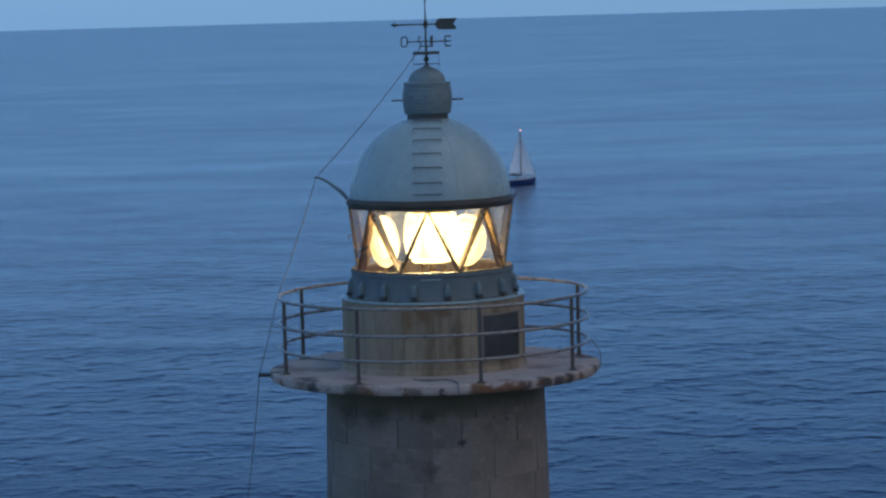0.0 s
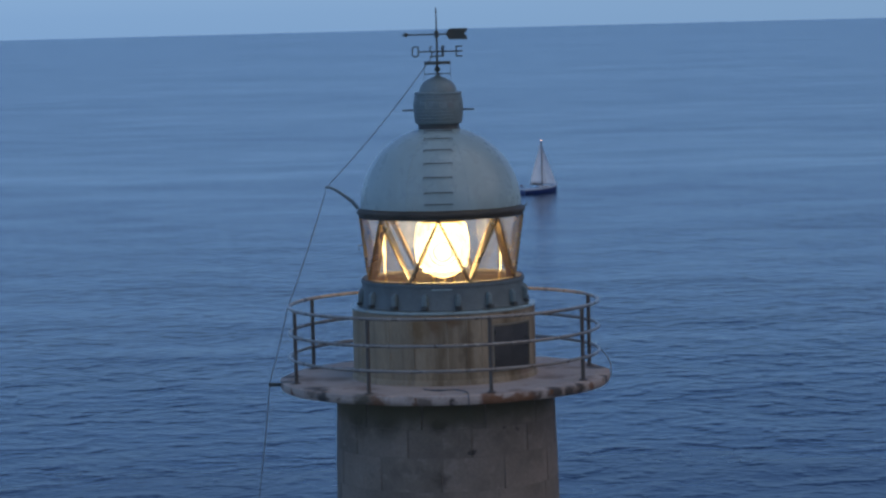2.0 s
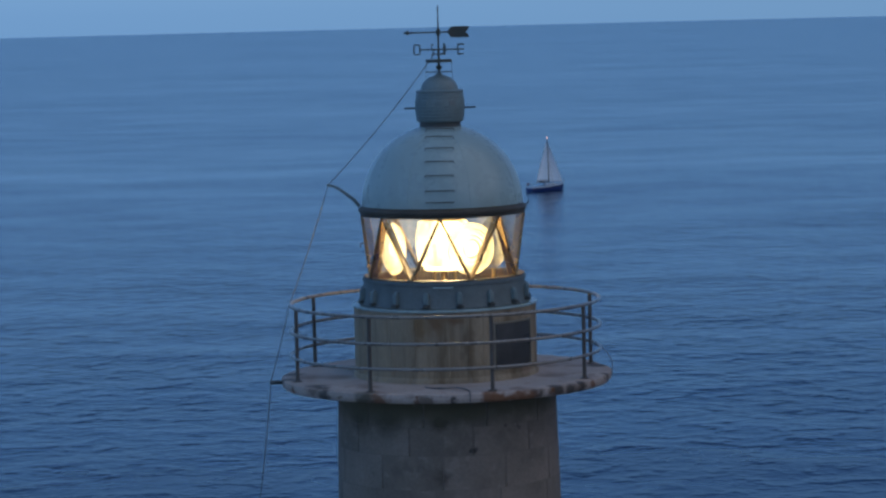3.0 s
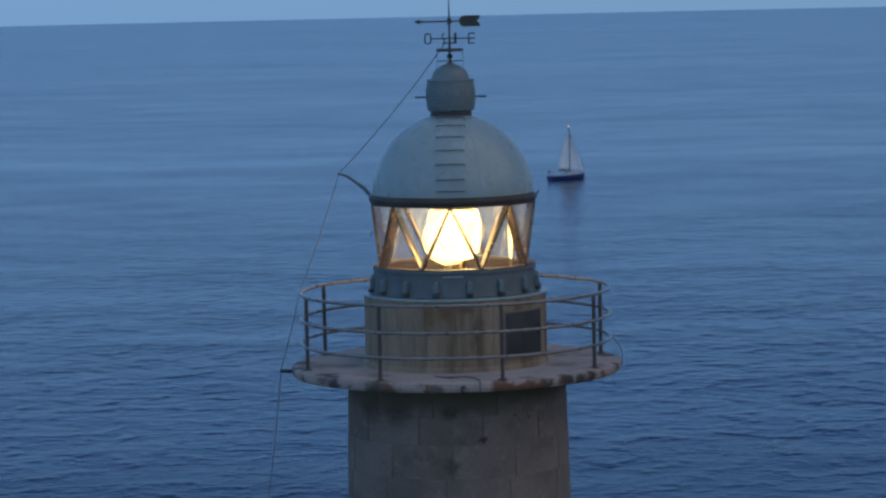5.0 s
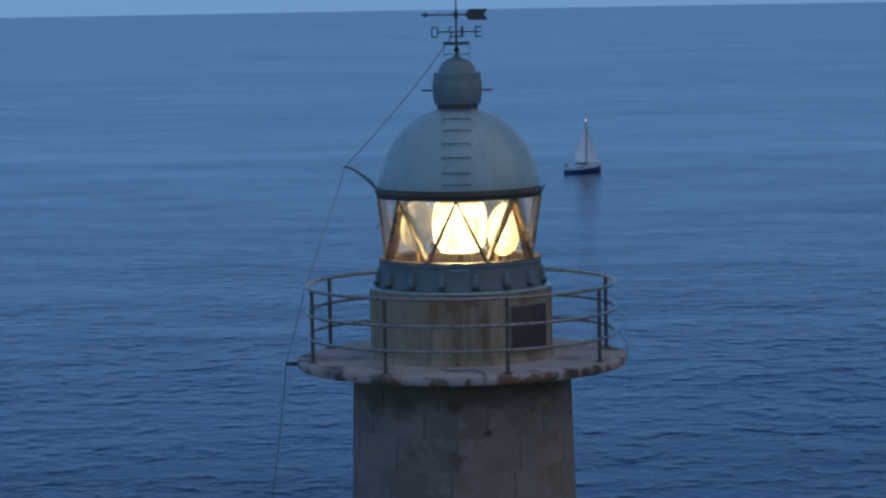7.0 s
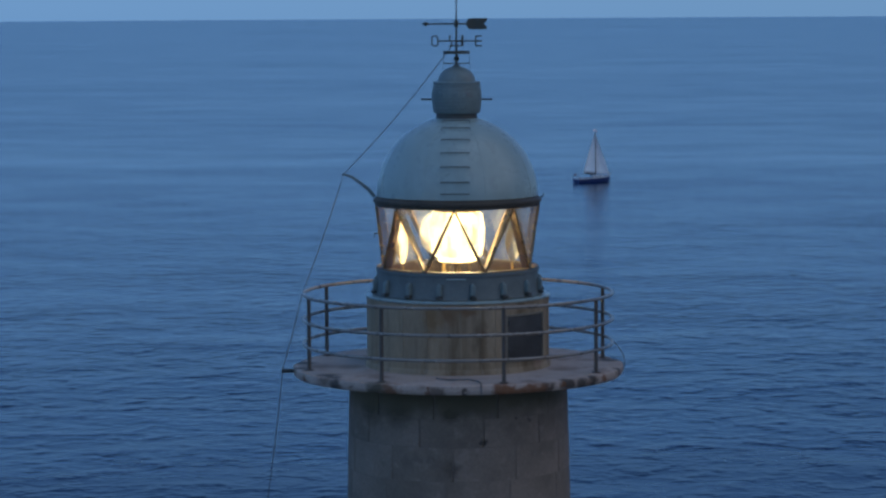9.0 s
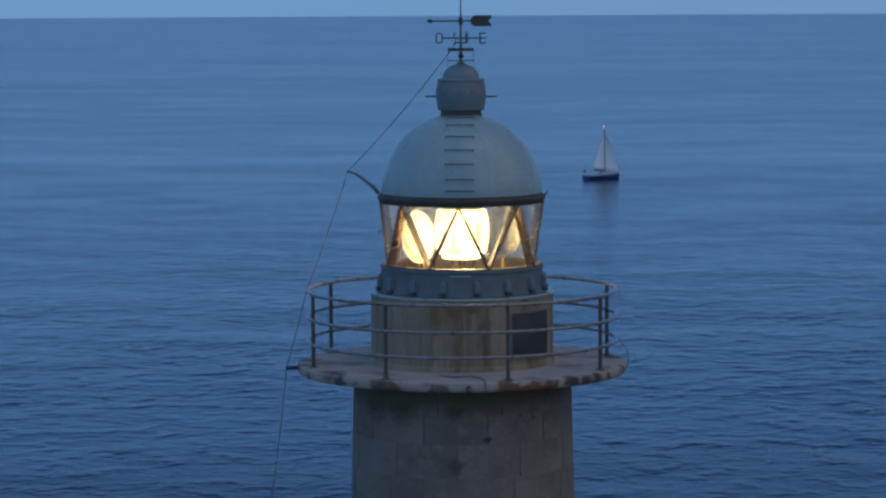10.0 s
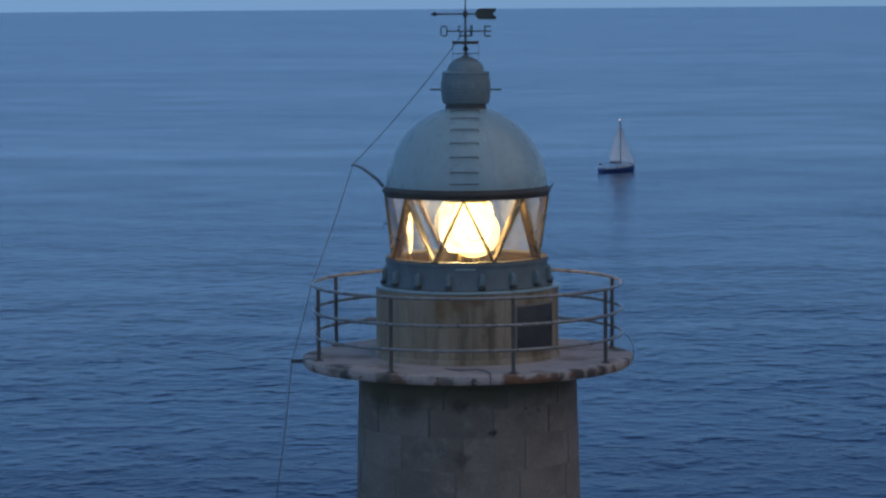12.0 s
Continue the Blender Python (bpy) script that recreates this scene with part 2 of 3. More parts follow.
# dark rim blots at -46 and 40 to 53 paint in the shade of chipped notches
M_DECK = surface("deck_concrete", (0.47, 0.36, 0.295), (0.355, 0.272, 0.222), 1.4, 0.85, bump=0.35, fine=30.0,
                 stain=(0.22, 0.15, 0.115), stain_at=(0.60, 0.74), stain_scale=1.7, stain2=(0.34, 0.21, 0.16), crisp=0.45,
                 blots=((-28.5, 2.30, 27.78, 0.22, 0.8, MOSS), (-46, 2.31, 27.78, 0.19, 0.6, DARK_SPOT), (-57, 2.12, 27.86, 0.20, 0.5, DARK_SPOT), (-51, 2.2, 27.86, 0.16, 0.5, DARK_SPOT),
                        (17, 2.31, 27.77, 0.20, 0.55, RUST), (24, 2.31, 27.77, 0.20, 0.55, RUST), (31, 2.31, 27.79, 0.16, 0.6, DARK_SPOT), (28, 2.31, 27.77, 0.18, 0.6, RUST),
                        (40, 2.30, 27.80, 0.19, 0.7, DARK_SPOT), (47, 2.31, 27.78, 0.13, 1.2, DARK_SPOT), (53, 2.31, 27.78, 0.13, 1.2, DARK_SPOT), (60, 2.31, 27.80, 0.10, 1.0, RUST),
                        (-80, 2.25, 27.84, 0.16, 0.6, DARK_SPOT), (-95, 2.2, 27.86, 0.22, 0.5, DARK_SPOT), (-10, 2.32, 27.76, 0.06, 1, RUST), (2, 2.32, 27.76, 0.07, 1, DARK_SPOT),
                        (100, 2.2, 27.86, 0.25, 0.5, DARK_SPOT), (75, 2.3, 27.8, 0.14, 0.8, DARK_SPOT), (-3, 1.72, 27.87, 0.14, 0.4, DARK_SPOT), *EDGE, *FEET))
M_WALL = surface("streaked_concrete", (0.36, 0.26, 0.165), (0.27, 0.20, 0.13), 2.4, 0.85, bump=0.25, fine=34.0,
                 stretch=(1, 1, 0.25), stain=(0.15, 0.098, 0.052), stain_at=(0.50, 0.68), stain_scale=3.4,
                 stain_stretch=(1, 1, 0.10), stain2=(0.24, 0.19, 0.14),
                 blots=((-16, 1.29, 28.62, 0.17, 2.0, (0.20, 0.115, 0.05)), (-6, 1.29, 28.70, 0.15, 1.6, (0.17, 0.09, 0.04)), (14, 1.29, 28.35, 0.10, 4, (0.14, 0.095, 0.055)),
                        (5, 1.29, 28.75, 0.20, 0.5, (0.16, 0.085, 0.04)), (60, 1.30, 27.97, 0.22, 0.5, (0.26, 0.17, 0.12))))
M_GREY = surface("grey_paint", (0.27, 0.34, 0.32), (0.32, 0.39, 0.365), 1.4, 0.30, bump=0.02, fine=9.0, speck=0.04,
                 stain=(0.25, 0.30, 0.27), stain_at=(0.52, 0.72), stain_scale=1.6, stain_stretch=(1, 1, 0.3))
M_BASE = surface("base_paint", (0.10, 0.117, 0.112), (0.135, 0.152, 0.145), 2.5, 0.58, bump=0.06, fine=30.0,
                 stain=(0.10, 0.10, 0.09), stain_at=(0.56, 0.75), stain_scale=4.0)
M_GREY_DK = surface("vent_paint", (0.135, 0.175, 0.17), (0.175, 0.215, 0.205), 3.0, 0.5, bump=0.06, fine=30.0,
                    stain=(0.18, 0.18, 0.17), stain_at=(0.55, 0.75), stain_scale=4.0)
M_RIM = surface("rim_metal", (0.055, 0.043, 0.030), (0.085, 0.065, 0.045), 3.0, 0.6, metal=0.1, bump=0.1, fine=40.0)
M_BAR = surface("bronze_bar", (0.26, 0.18, 0.09), (0.19, 0.13, 0.07), 2.0, 0.30, metal=0.8, bump=0.03, fine=50.0, speck=0.08)
M_FLOOR = surface("brass_floor", (0.024, 0.011, 0.0045), (0.014, 0.0065, 0.003), 3.0, 0.42, metal=0.0, bump=0.08, fine=30.0)
# rails painted paler for the light on their tops
M_RAIL = surface("galvanised_tube", (0.27, 0.235, 0.20), (0.22, 0.185, 0.155), 2.0, 0.30, metal=0.3, bump=0.04, fine=60.0, speck=0.06,
                 stain=(0.17, 0.12, 0.085), stain_at=(0.60, 0.74), stain_scale=2.0)
# same galvanised tube as the rails, shade of upright sides painted in darker
M_POST = surface("rusty_post", (0.085, 0.068, 0.056), (0.11, 0.085, 0.068), 2.0, 0.5, metal=0.2, bump=0.06, fine=60.0, speck=0.08)
M_IRON = surface("dark_iron", (0.055, 0.055, 0.05), (0.09, 0.085, 0.075), 5.0, 0.6, metal=0.3, bump=0.1, fine=60.0)
M_VANE = surface("weathered_copper", (0.085, 0.078, 0.056), (0.065, 0.065, 0.052), 5.0, 0.6, metal=0.2, bump=0.08, fine=60.0)
M_CABLE = surface("cable", (0.10, 0.10, 0.105), (0.14, 0.14, 0.14), 6.0, 0.6, bump=0.0)
M_DOOR = surface("dark_hatch", (0.040, 0.036, 0.034), (0.055, 0.050, 0.046), 2.0, 0.7, bump=0.05, fine=30.0)
M_DOORFRAME = surface("hatch_frame", (0.21, 0.175, 0.13), (0.17, 0.145, 0.105), 3.0, 0.8, bump=0.1, fine=30.0)
M_PANE = glass("lantern_glass", (0.96, 0.97, 0.97), 0.02, 0.035)
M_LENSBACK = glass("clear_lens_back", (0.97, 0.97, 0.95), 0.1)
M_LENS = lens_glass("bullseye_glass", (1.0, 0.95, 0.84), 0.75, 0.95)
M_PRISM = lens_glass("prism_glass", (1.0, 0.92, 0.76), 0.50, 0.92)
M_DRUM = glow("lit_lamp_glass", (1.0, 0.74, 0.34), 5.0, 1.1)
M_BRASS = surface("brass", (0.52, 0.35, 0.12), (0.42, 0.27, 0.09), 4.0, 0.35, metal=0.9, bump=0.03, fine=50.0)
M_HULL = surface("navy_hull", (0.02, 0.045, 0.14), (0.025, 0.05, 0.17), 1.0, 0.35, bump=0.0)
M_WHITE = surface("grey_gelcoat", (0.36, 0.40, 0.44), (0.42, 0.46, 0.50), 1.0, 0.45, bump=0.0)
M_SAIL = surface("sailcloth", (0.84, 0.91, 0.96), (0.88, 0.94, 0.97), 0.8, 0.8, bump=0.1, fine=3.0)
_t = M_SAIL.node_tree
_tl, _mx = _t.nodes.new("ShaderNodeBsdfTranslucent"), _t.nodes.new("ShaderNodeMixShader")
_tl.inputs["Color"].default_value = (0.85, 0.87, 0.88, 1)
_mx.inputs[0].default_value = 0.15
_t.links.new(_t.nodes["Principled BSDF"].outputs[0], _mx.inputs[1])
_t.links.new(_tl.outputs[0], _mx.inputs[2])
_t.links.new(_mx.outputs[0], _t.nodes["Material Output"].inputs["Surface"])
M_MAST = surface("dark_spar", (0.10, 0.10, 0.11), (0.14, 0.14, 0.15), 2.0, 0.5, metal=0.3, bump=0.0)
M_ENSIGN = surface("red_bunting", (0.14, 0.025, 0.03), (0.11, 0.022, 0.03), 2.0, 0.8, bump=0.05)
M_LIGHT = glow("masthead_lamp", (1.0, 0.45, 0.33), 6.0)


# ---- mesh helpers ----
def part(name, bm, material, parent=None, label="", smooth=True, m=None):
    bmesh.ops.recalc_face_normals(bm, faces=bm.faces)
    me = bpy.data.meshes.new(name)
    for f in bm.faces:
        f.smooth = smooth
    bm.to_mesh(me)
    bm.free()
    me.materials.append(material)
    ob = new(name, me)
    if smooth:
        me.set_sharp_from_angle(angle=radians(38))
    ob.parent = parent
    if m is not None:
        ob.matrix_basis = m
    if label:
        tagged(ob, label)
    return ob


def again(ob, parent, m):
    """Another piece on the same mesh."""
    o = new(ob.name.split(".")[0], ob.data)
    o.parent = parent
    o.matrix_basis = m
    return o


def thing(name, at, label, category, group="", kind=""):
    e = new(name)
    e.empty_display_size = 0.2
    e.location = at
    return tagged(e, label, category, group, kind)


def lathe(profile, seg=96, closed=False, bm=None, a0=0.0, a1=360.0, wobble=None):
    """Turn a profile of (radius, height) about z; closed joins its ends."""
    bm = bm or bmesh.new()
    full = abs(a1 - a0) > 359.9
    n = seg if full else seg + 1
    rings = []
    for r, z in profile:
        if r < 1e-5:
            rings.append([bm.verts.new((0, 0, z))])
            continue
        ring = []
        for i in range(n):
            a = radians(a0 + (a1 - a0) * i / seg)
            rr, zz = wobble(r, z, a) if wobble else (r, z)
            ring.append(bm.verts.new((rr * math.sin(a), -rr * math.cos(a), zz)))
        rings.append(ring)
    pairs = list(zip(rings, rings[1:]))
    if closed:
        pairs.append((rings[-1], rings[0]))
    for p, q in pairs:
        for i in range(seg):
            j = (i + 1) % n
            if len(p) == 1 and len(q) == 1:
                continue
            if len(p) == 1:
                bm.faces.new((p[0], q[i], q[j]))
            elif len(q) == 1:
                bm.faces.new((p[i], p[j], q[0]))
            else:
                bm.faces.new((p[i], p[j], q[j], q[i]))
    if not full and closed:
        bm.faces.new([r[0] for r in rings])
        bm.faces.new([r[-1] for r in reversed(rings)])
    return bm


def tube(points, r, seg=10, bm=None, loop=False, taper=None):
    bm = bm or bmesh.new()
    pts = [Vector(p) for p in points]
    rings = []
    n = len(pts)
    for i, p in enumerate(pts):
        a = pts[(i - 1) % n] if loop or i > 0 else p
        b = pts[(i + 1) % n] if loop or i < n - 1 else p
        d = (b - a).normalized()
        side = d.cross(Vector((0, 0, 1)) if abs(d.z) < 0.9 else Vector((1, 0, 0))).normalized()
        up = side.cross(d)
        rad = r if taper is None else r + (taper - r) * i / (n - 1)
        rings.append([bm.verts.new(p + side * rad * math.cos(2 * math.pi * k / seg) + up * rad * math.sin(2 * math.pi * k / seg))
                      for k in range(seg)])
    for i in range(n if loop else n - 1):
        p, q = rings[i], rings[(i + 1) % n]
        for k in range(seg):
            bm.faces.new((p[k], p[(k + 1) % seg], q[(k + 1) % seg], q[k]))
    if not loop:
        bm.faces.new(rings[0])
        bm.faces.new(list(reversed(rings[-1])))
    return bm


def box(size, at=(0, 0, 0), bevel=0.0, bm=None, turn=0.0):
    b = bmesh.new()
    bmesh.ops.create_cube(b, size=1.0)
    bmesh.ops.scale(b, vec=size, verts=b.verts)
    if bevel:
        bmesh.ops.bevel(b, geom=b.edges[:], offset=bevel, segments=2, affect="EDGES", profile=0.6)
    if turn:
        bmesh.ops.rotate(b, cent=(0, 0, 0), matrix=Matrix.Rotation(radians(turn), 3, "Z"), verts=b.verts)
    bmesh.ops.translate(b, vec=at, verts=b.verts)
    if bm is None:
        return b
    me = bpy.data.meshes.new("scratch")
    b.to_mesh(me)
    b.free()
    bm.from_mesh(me)
    bpy.data.meshes.remove(me)
    return bm


def ring_points(r, z, n=96):
    return [(r * math.sin(2 * math.pi * i / n), -r * math.cos(2 * math.pi * i / n), z) for i in range(n)]


def polar(deg, r, z):
    """A place round the tower's axis: 0 degrees faces the camera's height, positive to the east."""
    return Vector((r * math.sin(radians(deg)), -r * math.cos(radians(deg)), z))


def spin(deg):
    return Matrix.Rotation(radians(deg), 4, "Z")


# ---- sea and headland ----
def build_sea():
    bm = lathe([(0, 0), (60, 0), (200, 0), (600, 0), (1500, 0), (3000, 0), (4930, 0)], 192)
    return tagged(part("water", bm, M_SEA), "dark blue rippled sea with pale slicks at dusk", "sea", kind="structure")


def build_headland():
    prof = [(0, 10.02), (5, 10.0), (10, 9.6), (14, 8.2), (18, 5.0), (23, 2.4), (28, -1.5)]

    def wob(r, z, a):
        n = noise.noise(Vector((math.sin(a) * r * 0.13, math.cos(a) * r * 0.13, z * 0.2)))
        k = min(r / 14, 1)
        return r * (1 + 0.22 * n * k), z + 0.9 * n * k
    bm = lathe(prof, 96, wobble=wob)
    return tagged(part("ground", bm, M_ROCK), "bare rocky headland under the lighthouse", "ground", kind="structure")


# ---- tower ----
BASE = 10.0
DECK, LEDGE, SILL, RIM_LO, RIM_HI = 27.86, 28.87, 29.245, 30.12, 30.25


def shaft_r(z):
    return 1.537 + (27.70 - z) * 0.027


def stone_block(z0, z1, half_deg):
    """A curved ashlar with chamfered edges."""
    bm = bmesh.new()
    g = 0.0018
    ga = math.degrees(g / shaft_r(z0))
    n = 5
    c = 0.005
    rows = []
    for z, dr, da in ((z0 + g, -0.10, 0), (z0 + g, -c, 0), (z0 + g + c, 0, 0.5), (z1 - g - c, 0, 0.5), (z1 - g, -c, 0), (z1 - g, -0.10, 0)):
        lim = half_deg - ga - da
        rows.append([bm.verts.new(polar(-lim + 2 * lim * i / n, shaft_r(z) + dr, z - BASE)) for i in range(n + 1)])
    for p, q in zip(rows, rows[1:]):
        for i in range(n):
            bm.faces.new((p[i], p[i + 1], q[i + 1], q[i]))
    for k in (0, n):
        bm.faces.new([r[k] for r in rows])
    return bm


def build_tower():
    root = thing("lighthouse_tower", (0, 0, BASE), "weathered stone lighthouse tower with round concrete gallery", "lighthouse")
    core = lathe([(0, 0), (shaft_r(BASE) - 0.005, 0), (shaft_r(27.7) - 0.005, 27.74 - BASE), (0, 27.74 - BASE)], 96)
    part("shaft", core, M_MORTAR, root)
    edges = [27.735, 27.29, 26.90, 26.43, 25.98, 25.54, 25.10]
    phases = [4, -3.7, 13.5, 10, -6, 11]
    n = 11
    for (z1, z0), ph in zip(zip(edges, edges[1:]), phases):
        first = None
        for k in range(n):
            m = spin(ph + k * 360 / n)
            if first is None:
                first = part("stone_block", stone_block(z0, z1, 180 / n), M_BLOCK, root, m=m)
            else:
                again(first, root, m)
    # courses farther down, one stretch of masonry
    low = bmesh.new()
    z, k = 25.10, 0
    while z > BASE + 0.2:
        z0 = max(z - 0.45, BASE + 0.01)
        for i in range(n):
            b = stone_block(z0, z, 180 / n)
            bmesh.ops.rotate(b, cent=(0, 0, 0), matrix=Matrix.Rotation(radians(k * 15 + i * 360 / n), 3, "Z"), verts=b.verts)
            me = bpy.data.meshes.new("scratch")
            b.to_mesh(me)
            b.free()
            low.from_mesh(me)
            bpy.data.meshes.remove(me)
        z, k = z0, k + 1
    tagged(part("lower_masonry", low, M_BLOCK, root), kind="stuff")

    # gallery slab with a worn, chipped edge
    def chips(r, z, a):
        if r < 2.2:
            return r, z
        e = noise.noise(Vector((math.sin(a) * 3.2, math.cos(a) * 3.2, z * 4.0))) * 0.022
        e += min(0.0, noise.noise(Vector((math.sin(a) * 9, math.cos(a) * 9, z * 7.0))) + 0.15) * 0.045
        return r + e, z + e * 0.25
    top, low_z = DECK - BASE, 27.73 - BASE
    slab = lathe([(1.2, top), (1.7, top), (2.1, top), (2.30, top - 0.002), (2.322, top - 0.012), (2.328, top - 0.055), (2.322, top - 0.105),
                  (2.30, low_z), (1.3, low_z)], 260, closed=True, wobble=chips)
    part("gallery_slab", slab, M_DECK, root, "pinkish concrete slab with rust-stained chipped edge")
    # watch room under the lantern
    wall = lathe([(1.0, top - 0.02), (1.31, top - 0.02), (1.305, top + 0.05), (1.285, top + 0.075), (1.285, LEDGE - 0.034 - BASE), (1.0, LEDGE - 0.034 - BASE)], 128, closed=True)
    watch = part("watch_room_wall", wall, M_WALL, root, "rust-streaked board-marked concrete drum")
    led = lathe([(0.9, LEDGE - 0.034 - BASE), (1.29, LEDGE - 0.034 - BASE), (1.30, LEDGE - 0.028 - BASE), (1.30, LEDGE - 0.008 - BASE), (1.29, LEDGE - BASE), (0.9, LEDGE - BASE)], 128, closed=True)
    part("ledge", led, M_GREY, root, "grey painted ledge")
    # shuttering ribs left on the drum
    rib = None
    for a in (-63, -36, -19, 2, 14, 24, 78, 100, 140, 180, 220, 255):
        if rib is None:
            rib = part("seam", box((0.018, 0.012, 0.82), (0, -1.286, DECK + 0.5 - BASE), 0.004), M_WALL, watch, m=spin(a))
        else:
            again(rib, watch, spin(a))
    # low hatch
    z0, z1 = DECK + 0.185 - BASE, DECK + 0.785 - BASE
    leaf = lathe([(1.27, z0), (1.296, z0), (1.30, z0 + 0.01), (1.30, z1 - 0.01), (1.296, z1), (1.27, z1)], 16, closed=True, a0=31.5, a1=64)
    door = part("hatch_door", leaf, M_DOOR, root, "dark charcoal hatch door, closed")
    fr = bmesh.new()
    for lo, hi in ((z1, z1 + 0.025), (z0 - 0.03, z0)):
        lathe([(1.27, lo), (1.312, lo), (1.312, hi), (1.27, hi)], 16, closed=True, bm=fr, a0=30.3, a1=65.2)
    for a in (30.3, 64):
        lathe([(1.27, z0), (1.312, z0), (1.312, z1), (1.27, z1)], 2, closed=True, bm=fr, a0=a, a1=a + 1.2)
    part("door_frame", fr, M_DOORFRAME, door, "concrete frame")
    hg = tube([polar(60.5, 1.30, z0 + 0.28), polar(60.5, 1.345, z0 + 0.28), polar(60.5, 1.345, z0 + 0.40), polar(60.5, 1.30, z0 + 0.40)], 0.009, 8)
    part("handle", hg, M_IRON, door)
    for zz in (z0 + 0.1, z1 - 0.12):
        part("hinge", tube([polar(32.6, 1.308, zz), polar(32.6, 1.308, zz + 0.07)], 0.012, 8), M_IRON, door)
    # conductor spur let into the slab
    part("spur", tube([(-2.24, 0, 27.775 - BASE), (-2.50, 0, 27.775 - BASE)], 0.028, 10), M_IRON, root, "dark iron bar")
    return root


def build_railing():
    root = thing("gallery_railing", (0, 0, DECK), "round galvanised three-rail railing on the gallery edge", "railing")
    for z in (28.88, 28.515, 28.175):
        part("rail", tube(ring_points(2.18, z - DECK, 128), 0.0235, 10, loop=True), M_RAIL, root)
    post = plate = bolt = None
    for k in range(8):
        m = spin(16.5 + 45 * k)
        if post is None:
            b = tube([(0, -2.165, 0), (0, -2.165, 1.012)], 0.027, 12)
            post = part("post", b, M_POST, root, m=m)
            b = lathe([(0, 0), (0.062, 0), (0.062, 0.012), (0.03, 0.016), (0.03, 0.03), (0, 0.03)], 20)
            bmesh.ops.translate(b, vec=(0, -2.165, 0.001), verts=b.verts)
            plate = part("base_plate", b, M_POST, post)
        else:
            p = again(post, root, m)
            again(plate, p, Matrix.Identity(4))
    return root


# ---- lantern ----
def glass_r(s):
    return 1.098 + 0.044 * s


def build_lantern():
    root = thing("lantern_room", (0, 0, LEDGE), "grey metal lantern room with glazed lattice and domed roof", "lantern room")
    O = LEDGE
    S, T = SILL - O, RIM_LO - O
    mur = lathe([(0.95, 0.0), (1.20, 0.0), (1.205, 0.012), (1.17, 0.025), (1.155, 0.06), (1.135, 0.30), (1.135, S - 0.05), (1.15, S - 0.045), (1.15, S - 0.008),
                 (1.14, S), (1.02, S), (1.02, S - 0.34), (0.95, S - 0.34)], 128, closed=True)
    body = part("lantern_base", mur, M_BASE, root, "grey painted cast base ring")
    lug = None
    for k in range(16):
        m = spin(10 + 22.5 * k)
        if lug is None:
            b = box((0.072, 0.08, 0.145), (0, -1.17, 0.145), 0.012)
            box((0.05, 0.04, 0.03), (0, -1.165, 0.225), 0.008, b)
            lug = part("lug", b, M_GREY_DK, body, m=m)
        else:
            again(lug, body, m)
    foot = None
    for k in range(16):
        m = spin(10 + 22.5 * k)
        if foot is None:
            foot = part("drain_cap", box((0.092, 0.075, 0.042), (0, -1.195, 0.046), 0.008), M_IRON, body, m=m)
        else:
            again(foot, body, m)
    part("nameplate", lathe([(1.13, S - 0.084), (1.152, S - 0.084), (1.152, S - 0.066), (1.13, S - 0.066)], 10, closed=True, a0=-8, a1=6), M_GREY, body)
    part("sill", lathe([(1.02, S), (1.135, S), (1.135, S + 0.018), (1.02, S + 0.018)], 128, closed=True), M_RIM, root, "bronze sill ring")
    part("lantern_floor", lathe([(0, S - 0.34), (1.014, S - 0.34), (1.014, S - 0.004), (1.0, S - 0.004), (0.995, S - 0.30), (0, S - 0.30)], 64), M_FLOOR, root, "reddish-brown metal floor")

    z_at = lambda s: S + 0.015 + (T - S - 0.015) * s
    off = -2.2
    node_t = lambda deg: polar(deg, glass_r(1), z_at(1))
    node_b = lambda deg: polar(deg, glass_r(0), z_at(0))
    bars = {}
    for k in range(8):
        for sg in (1, -1):
            if sg not in bars:
                b = bmesh.new()
                ends = []
                for p in (node_b(sg * 22.5), node_t(0)):
                    out = Vector((p.x, p.y, 0)).normalized()
                    side = out.cross(Vector((0, 0, 1))) * 0.013
                    ends.append([b.verts.new(p + out * dr + side * w) for w, dr in ((-1, 0.020), (1, 0.020), (1, -0.105), (-1, -0.105))])
                for i in range(4):
                    b.faces.new((ends[0][i], ends[0][(i + 1) % 4], ends[1][(i + 1) % 4], ends[1][i]))
                b.faces.new(ends[0])
                b.faces.new(ends[1])
                bars[sg] = part("glazing_bar", b, M_BAR, root, smooth=False, m=spin(off + 45 * k))
            else:
                again(bars[sg], root, spin(off + 45 * k))
    panes = {}
    for k in range(8):
        for up in (True, False):
            m = spin(off + 45 * k)
            if up not in panes:
                corners = (node_b(-22.5), node_b(22.5), node_t(0)) if up else (node_t(0), node_b(22.5), node_t(45))
                mid = (corners[0] + corners[1] + corners[2]) / 3
                b = bmesh.new()
                out = (corners[1] - corners[0]).cross(corners[2] - corners[0]).normalized() * 0.004
                front = [b.verts.new(mid + (c - mid) * 0.985 + out) for c in corners]
                rear = [b.verts.new(mid + (c - mid) * 0.985 - out) for c in corners]
                b.faces.new(front)
                b.faces.new(list(reversed(rear)))
                for i in range(3):
                    b.faces.new((front[i], front[(i + 1) % 3], rear[(i + 1) % 3], rear[i]))
                o = part("pane", b, M_PANE, root, smooth=False, m=m)
                panes[up] = o
            else:
                o = again(panes[up], root, m)
            o.visible_shadow = False
    # cornice and dome
    C = RIM_LO - O
    H = RIM_HI - O
